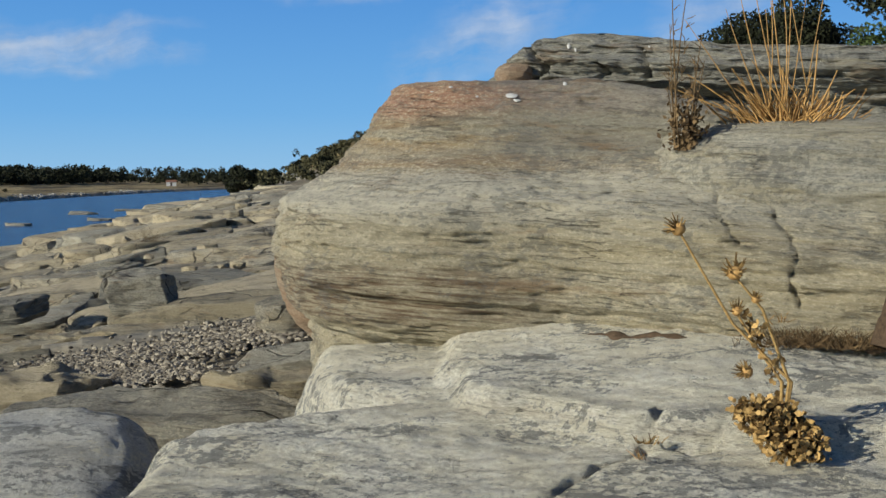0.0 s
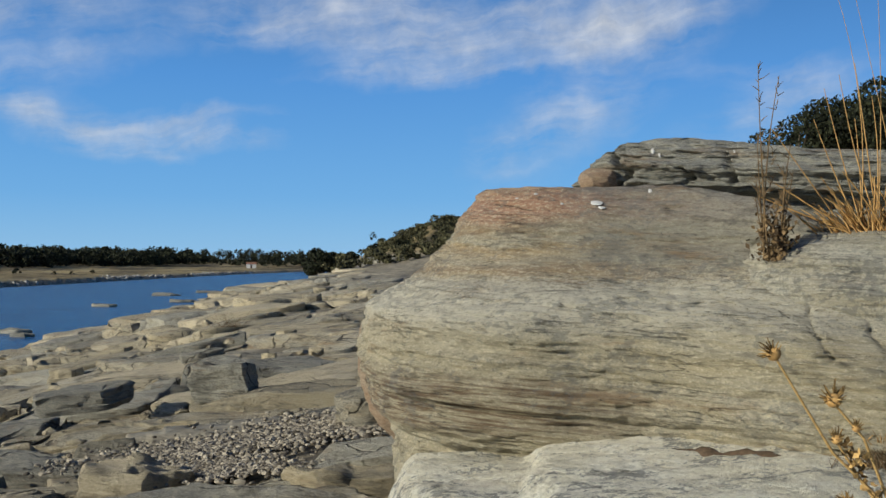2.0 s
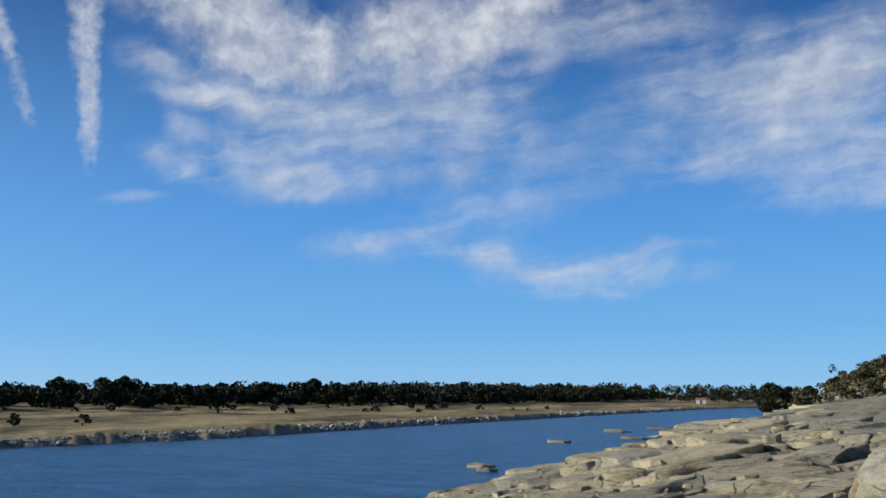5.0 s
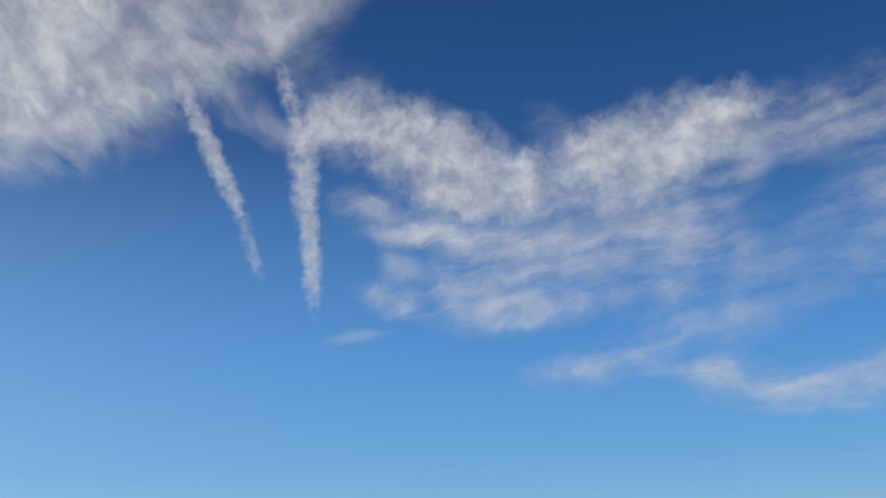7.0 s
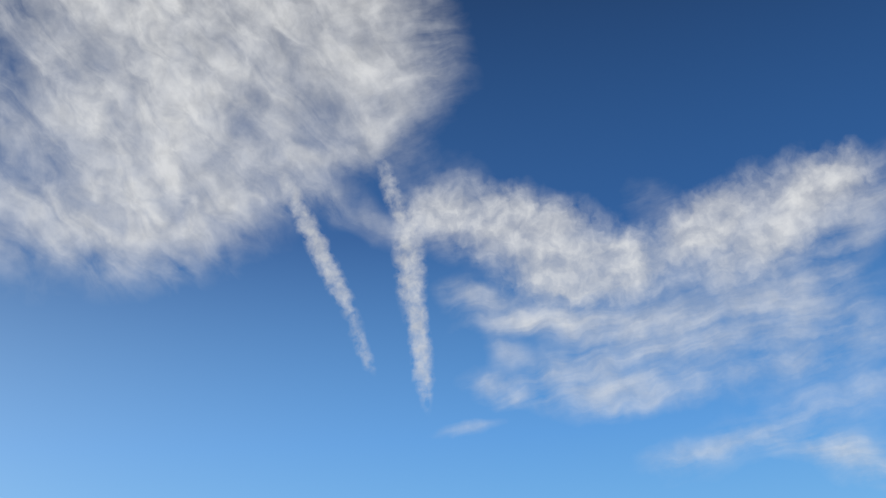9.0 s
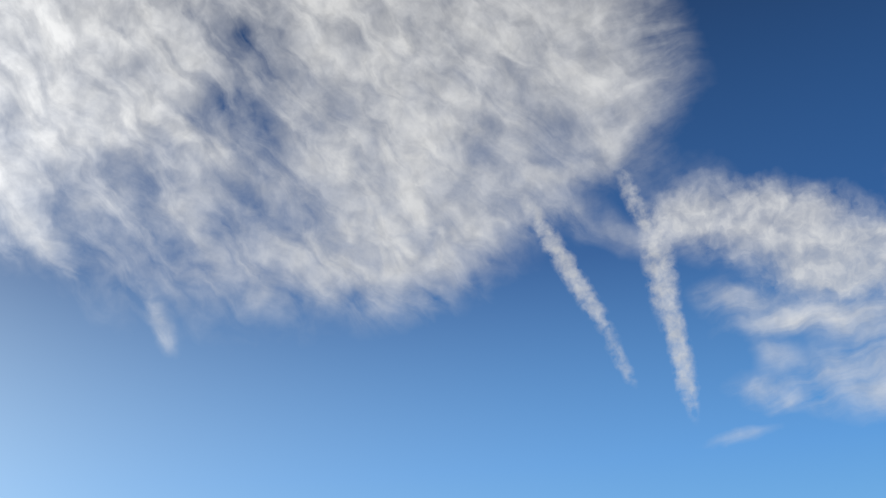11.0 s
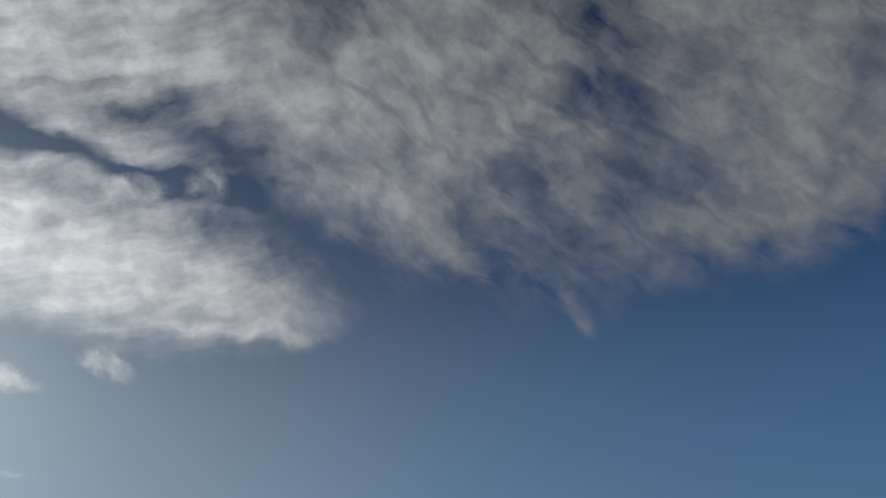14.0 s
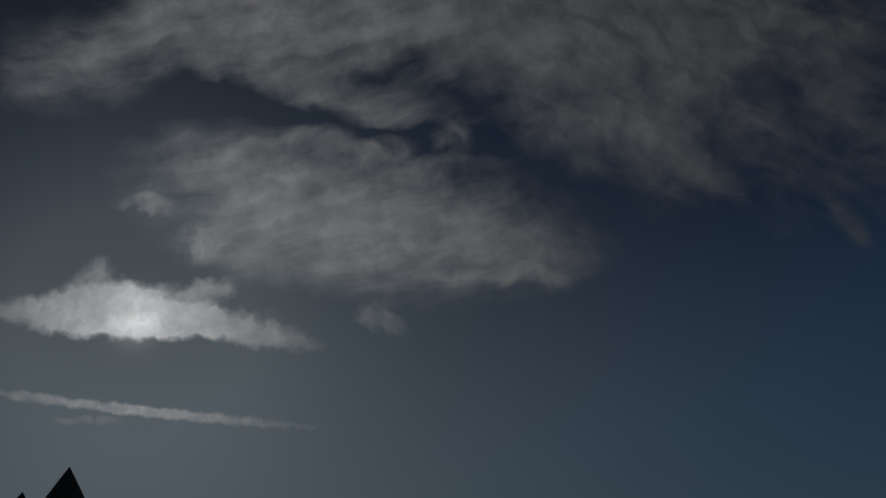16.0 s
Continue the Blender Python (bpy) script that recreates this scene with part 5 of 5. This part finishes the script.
def reeds():
    r = np.random.default_rng(9)
    root = tagged(new("dry_grass"), "clump of tall straw-yellow dry grass on the rock", "grass")
    root.location = (1.14, 3.36, 0.19)
    # tall stalks fan out from the foot
    for i in range(27):
        s = np.array((r.normal(0, 0.065), r.normal(0, 0.03), 0.0))
        tall = r.uniform(0.26, 0.62) if i < 8 else r.uniform(0.08, 0.2)
        e = s + np.array((s[0] * 1.8 + r.normal(-0.05, 0.06), r.normal(0, 0.06), tall))
        v, f = ribbons([s], [e], 0.0028 if tall > 0.3 else 0.0042, r, 0.06, 7)
        part("stalk", mesh_of("stalk", v, f, M_straw), root)
    n = 260
    st = np.column_stack([r.normal(0, 0.075, n), r.normal(0, 0.04, n), np.zeros(n) - 0.015])
    en = st + np.column_stack([st[:, 0] * 0.5 + r.normal(0, 0.03, n), r.normal(0, 0.04, n), r.uniform(0.02, 0.12, n)])
    v, f = ribbons(st, en, 0.0028, r, 0.25, 5)
    part("tuft", mesh_of("tuft", v, f, M_straw), root, "short dense straw at the foot")
    # wispy seed stems
    for i in range(5):
        s = np.array((r.normal(0, 0.05), 0, 0.1))
        e = s + np.array((-0.16 + 0.08 * i, r.normal(0, 0.05), r.uniform(0.55, 0.85)))
        v, f = ribbons([s], [e], 0.0017, r, 0.08, 8)
        part("seed_stem", mesh_of("seed_stem", v, f, M_straw), root)


reeds()


def herb():
    r = np.random.default_rng(15)
    root = tagged(new("withered_herb"), "dark withered herb growing from a crack in the rock", "plant")
    root.location = (0.772, 3.22, 0.09)
    for i in range(9):
        s = np.array((r.normal(0, 0.018), r.normal(0, 0.015), 0))
        tall = (0.62, 0.58, 0.4, 0.36, 0.3, 0.28, 0.25, 0.22, 0.2)[i]
        e = s + np.array(((-0.03, 0.045, -0.02, 0.02, 0.0, 0.05, -0.05, 0.03, -0.03)[i], r.normal(0, 0.03), tall))
        v, f = ribbons([s], [e], 0.003, r, 0.05, 8)
        stem = part("stem", mesh_of("stem", v, f, M_herb), root)
        n = int(tall * 46)
        t = r.uniform(0.1, 1, n)[:, None]
        st = s + (e - s) * t
        v, f = ribbons(st, st + np.column_stack([r.normal(0, 0.016, n), r.normal(0, 0.012, n), r.uniform(0.008, 0.03, n)]), 0.0018, r, 0.2, 3)
        tagged(part("side_twig", mesh_of("side_twig", v, f, M_herb), stem), kind="stuff")
    c = np.column_stack([r.normal(0, 0.026, 520), r.normal(0, 0.02, 520), np.abs(r.normal(0.06, 0.055, 520))])
    v, f = leaf_quads(c, 0.011, r)
    part("leaves", mesh_of("leaves", v, f, M_herb, False), root, "brown shrivelled leaves")


herb()


def tuft(x, y, z, spread, tall, n, seed, mat, label):
    r = np.random.default_rng(seed)
    st = np.column_stack([r.normal(0, spread, n), r.normal(0, spread * 0.4, n), np.zeros(n)])
    en = st + np.column_stack([r.normal(0, tall * 0.6, n), r.normal(0, tall * 0.4, n), r.uniform(0.2, 1, n) * tall])
    v, f = ribbons(st, en, 0.0014, r, 0.25, 4)
    o = tagged(new("grass_tuft", mesh_of("grass_tuft", v, f, mat)), label, "grass")
    o.location = (x, y, z)
    return o


tuft(0.97, 2.70, -0.45, 0.07, 0.055, 260, 1, M_herb, "brown dry grass tuft in a rock joint")
tuft(1.09, 2.66, -0.45, 0.05, 0.05, 200, 2, M_herb, "brown dry grass tuft in a rock joint")
tuft(0.93, 2.76, -0.40, 0.015, 0.05, 40, 3, M_straw, "small straw tuft in a rock crack")
tuft(0.44, 2.12, -0.565, 0.012, 0.022, 26, 4, M_thistle, "tiny dry sprig in a rock crack")
tuft(0.40, 2.0, -0.565, 0.006, 0.03, 8, 5, M_straw, "tiny dry sprig in a rock crack")
tuft(-5.1, 17.4, on_land(-5.1, 17.4) + 0.2, 0.13, 0.3, 120, 6, M_herb, "rust-brown dry tuft between rock slabs")
slab(1.235, 2.60, -0.22, 0.07, 0.05, 0.24, 30, (4, 20), 41, M_soil, "rock_shard", "dark upright shard of rock leaning on the outcrop", 40)


def soil(pts, wide, label):
    """A low strip of soil in a joint."""
    c = spline(pts, 60)
    a = np.linspace(0, np.pi, 9)
    taper = np.minimum(np.linspace(0, 5, 60), 1.0) * (0.75 + 0.35 * fbm(np.arange(60) * 0.35, 0.0, 0.0, 3, 6))
    v = np.array([[(x, y - math.cos(t) * wide * 1.2 * k, z - 0.008 + math.sin(t) * wide * 0.7 * k) for t in a] for (x, y, z), k in zip(c, taper)])
    v = v + 0.008 * fbm(v[..., 0] * 30, v[..., 1] * 30, v[..., 2] * 30, 3, 3)[..., None]
    return tagged(new("soil_strip", mesh_of("soil_strip", v.reshape(-1, 3), grid_faces(60, 9), M_soil)), label, "soil", kind="stuff")


soil([(0.28, 2.95, -0.47), (0.5, 2.9, -0.455), (0.8, 2.8, -0.45), (1.1, 2.7, -0.45), (1.5, 2.6, -0.46)], 0.024, "brown soil and litter in the joint below the outcrop")


def splash(x, y, z, wide, tall, tilt, seed, rock=None):
    """A bird splash: a thin uneven crust on the rock face."""
    a = np.linspace(0, 2 * np.pi, 28, endpoint=False)
    k = 1 + 0.35 * fbm(np.cos(a) * 1.6, np.sin(a) * 1.6, 0 * a + seed, 3, 4)
    rim = np.stack([np.cos(a) * k * wide, 0 * a, np.sin(a) * k * tall], 1)
    v = np.concatenate([rim, rim * 0.8 + np.array([0, -0.002, 0])])
    j = np.arange(28)
    f = [tuple(q) for q in np.stack([j, (j + 1) % 28, 28 + (j + 1) % 28, 28 + j], 1)] + [tuple(28 + j)]
    o = part("white_splash", mesh_of("white_splash", v, f, M_lime), rock or outcrop, "chalky white bird splash")
    o.matrix_world = pose(x, y, z, tilt, 0, 0)


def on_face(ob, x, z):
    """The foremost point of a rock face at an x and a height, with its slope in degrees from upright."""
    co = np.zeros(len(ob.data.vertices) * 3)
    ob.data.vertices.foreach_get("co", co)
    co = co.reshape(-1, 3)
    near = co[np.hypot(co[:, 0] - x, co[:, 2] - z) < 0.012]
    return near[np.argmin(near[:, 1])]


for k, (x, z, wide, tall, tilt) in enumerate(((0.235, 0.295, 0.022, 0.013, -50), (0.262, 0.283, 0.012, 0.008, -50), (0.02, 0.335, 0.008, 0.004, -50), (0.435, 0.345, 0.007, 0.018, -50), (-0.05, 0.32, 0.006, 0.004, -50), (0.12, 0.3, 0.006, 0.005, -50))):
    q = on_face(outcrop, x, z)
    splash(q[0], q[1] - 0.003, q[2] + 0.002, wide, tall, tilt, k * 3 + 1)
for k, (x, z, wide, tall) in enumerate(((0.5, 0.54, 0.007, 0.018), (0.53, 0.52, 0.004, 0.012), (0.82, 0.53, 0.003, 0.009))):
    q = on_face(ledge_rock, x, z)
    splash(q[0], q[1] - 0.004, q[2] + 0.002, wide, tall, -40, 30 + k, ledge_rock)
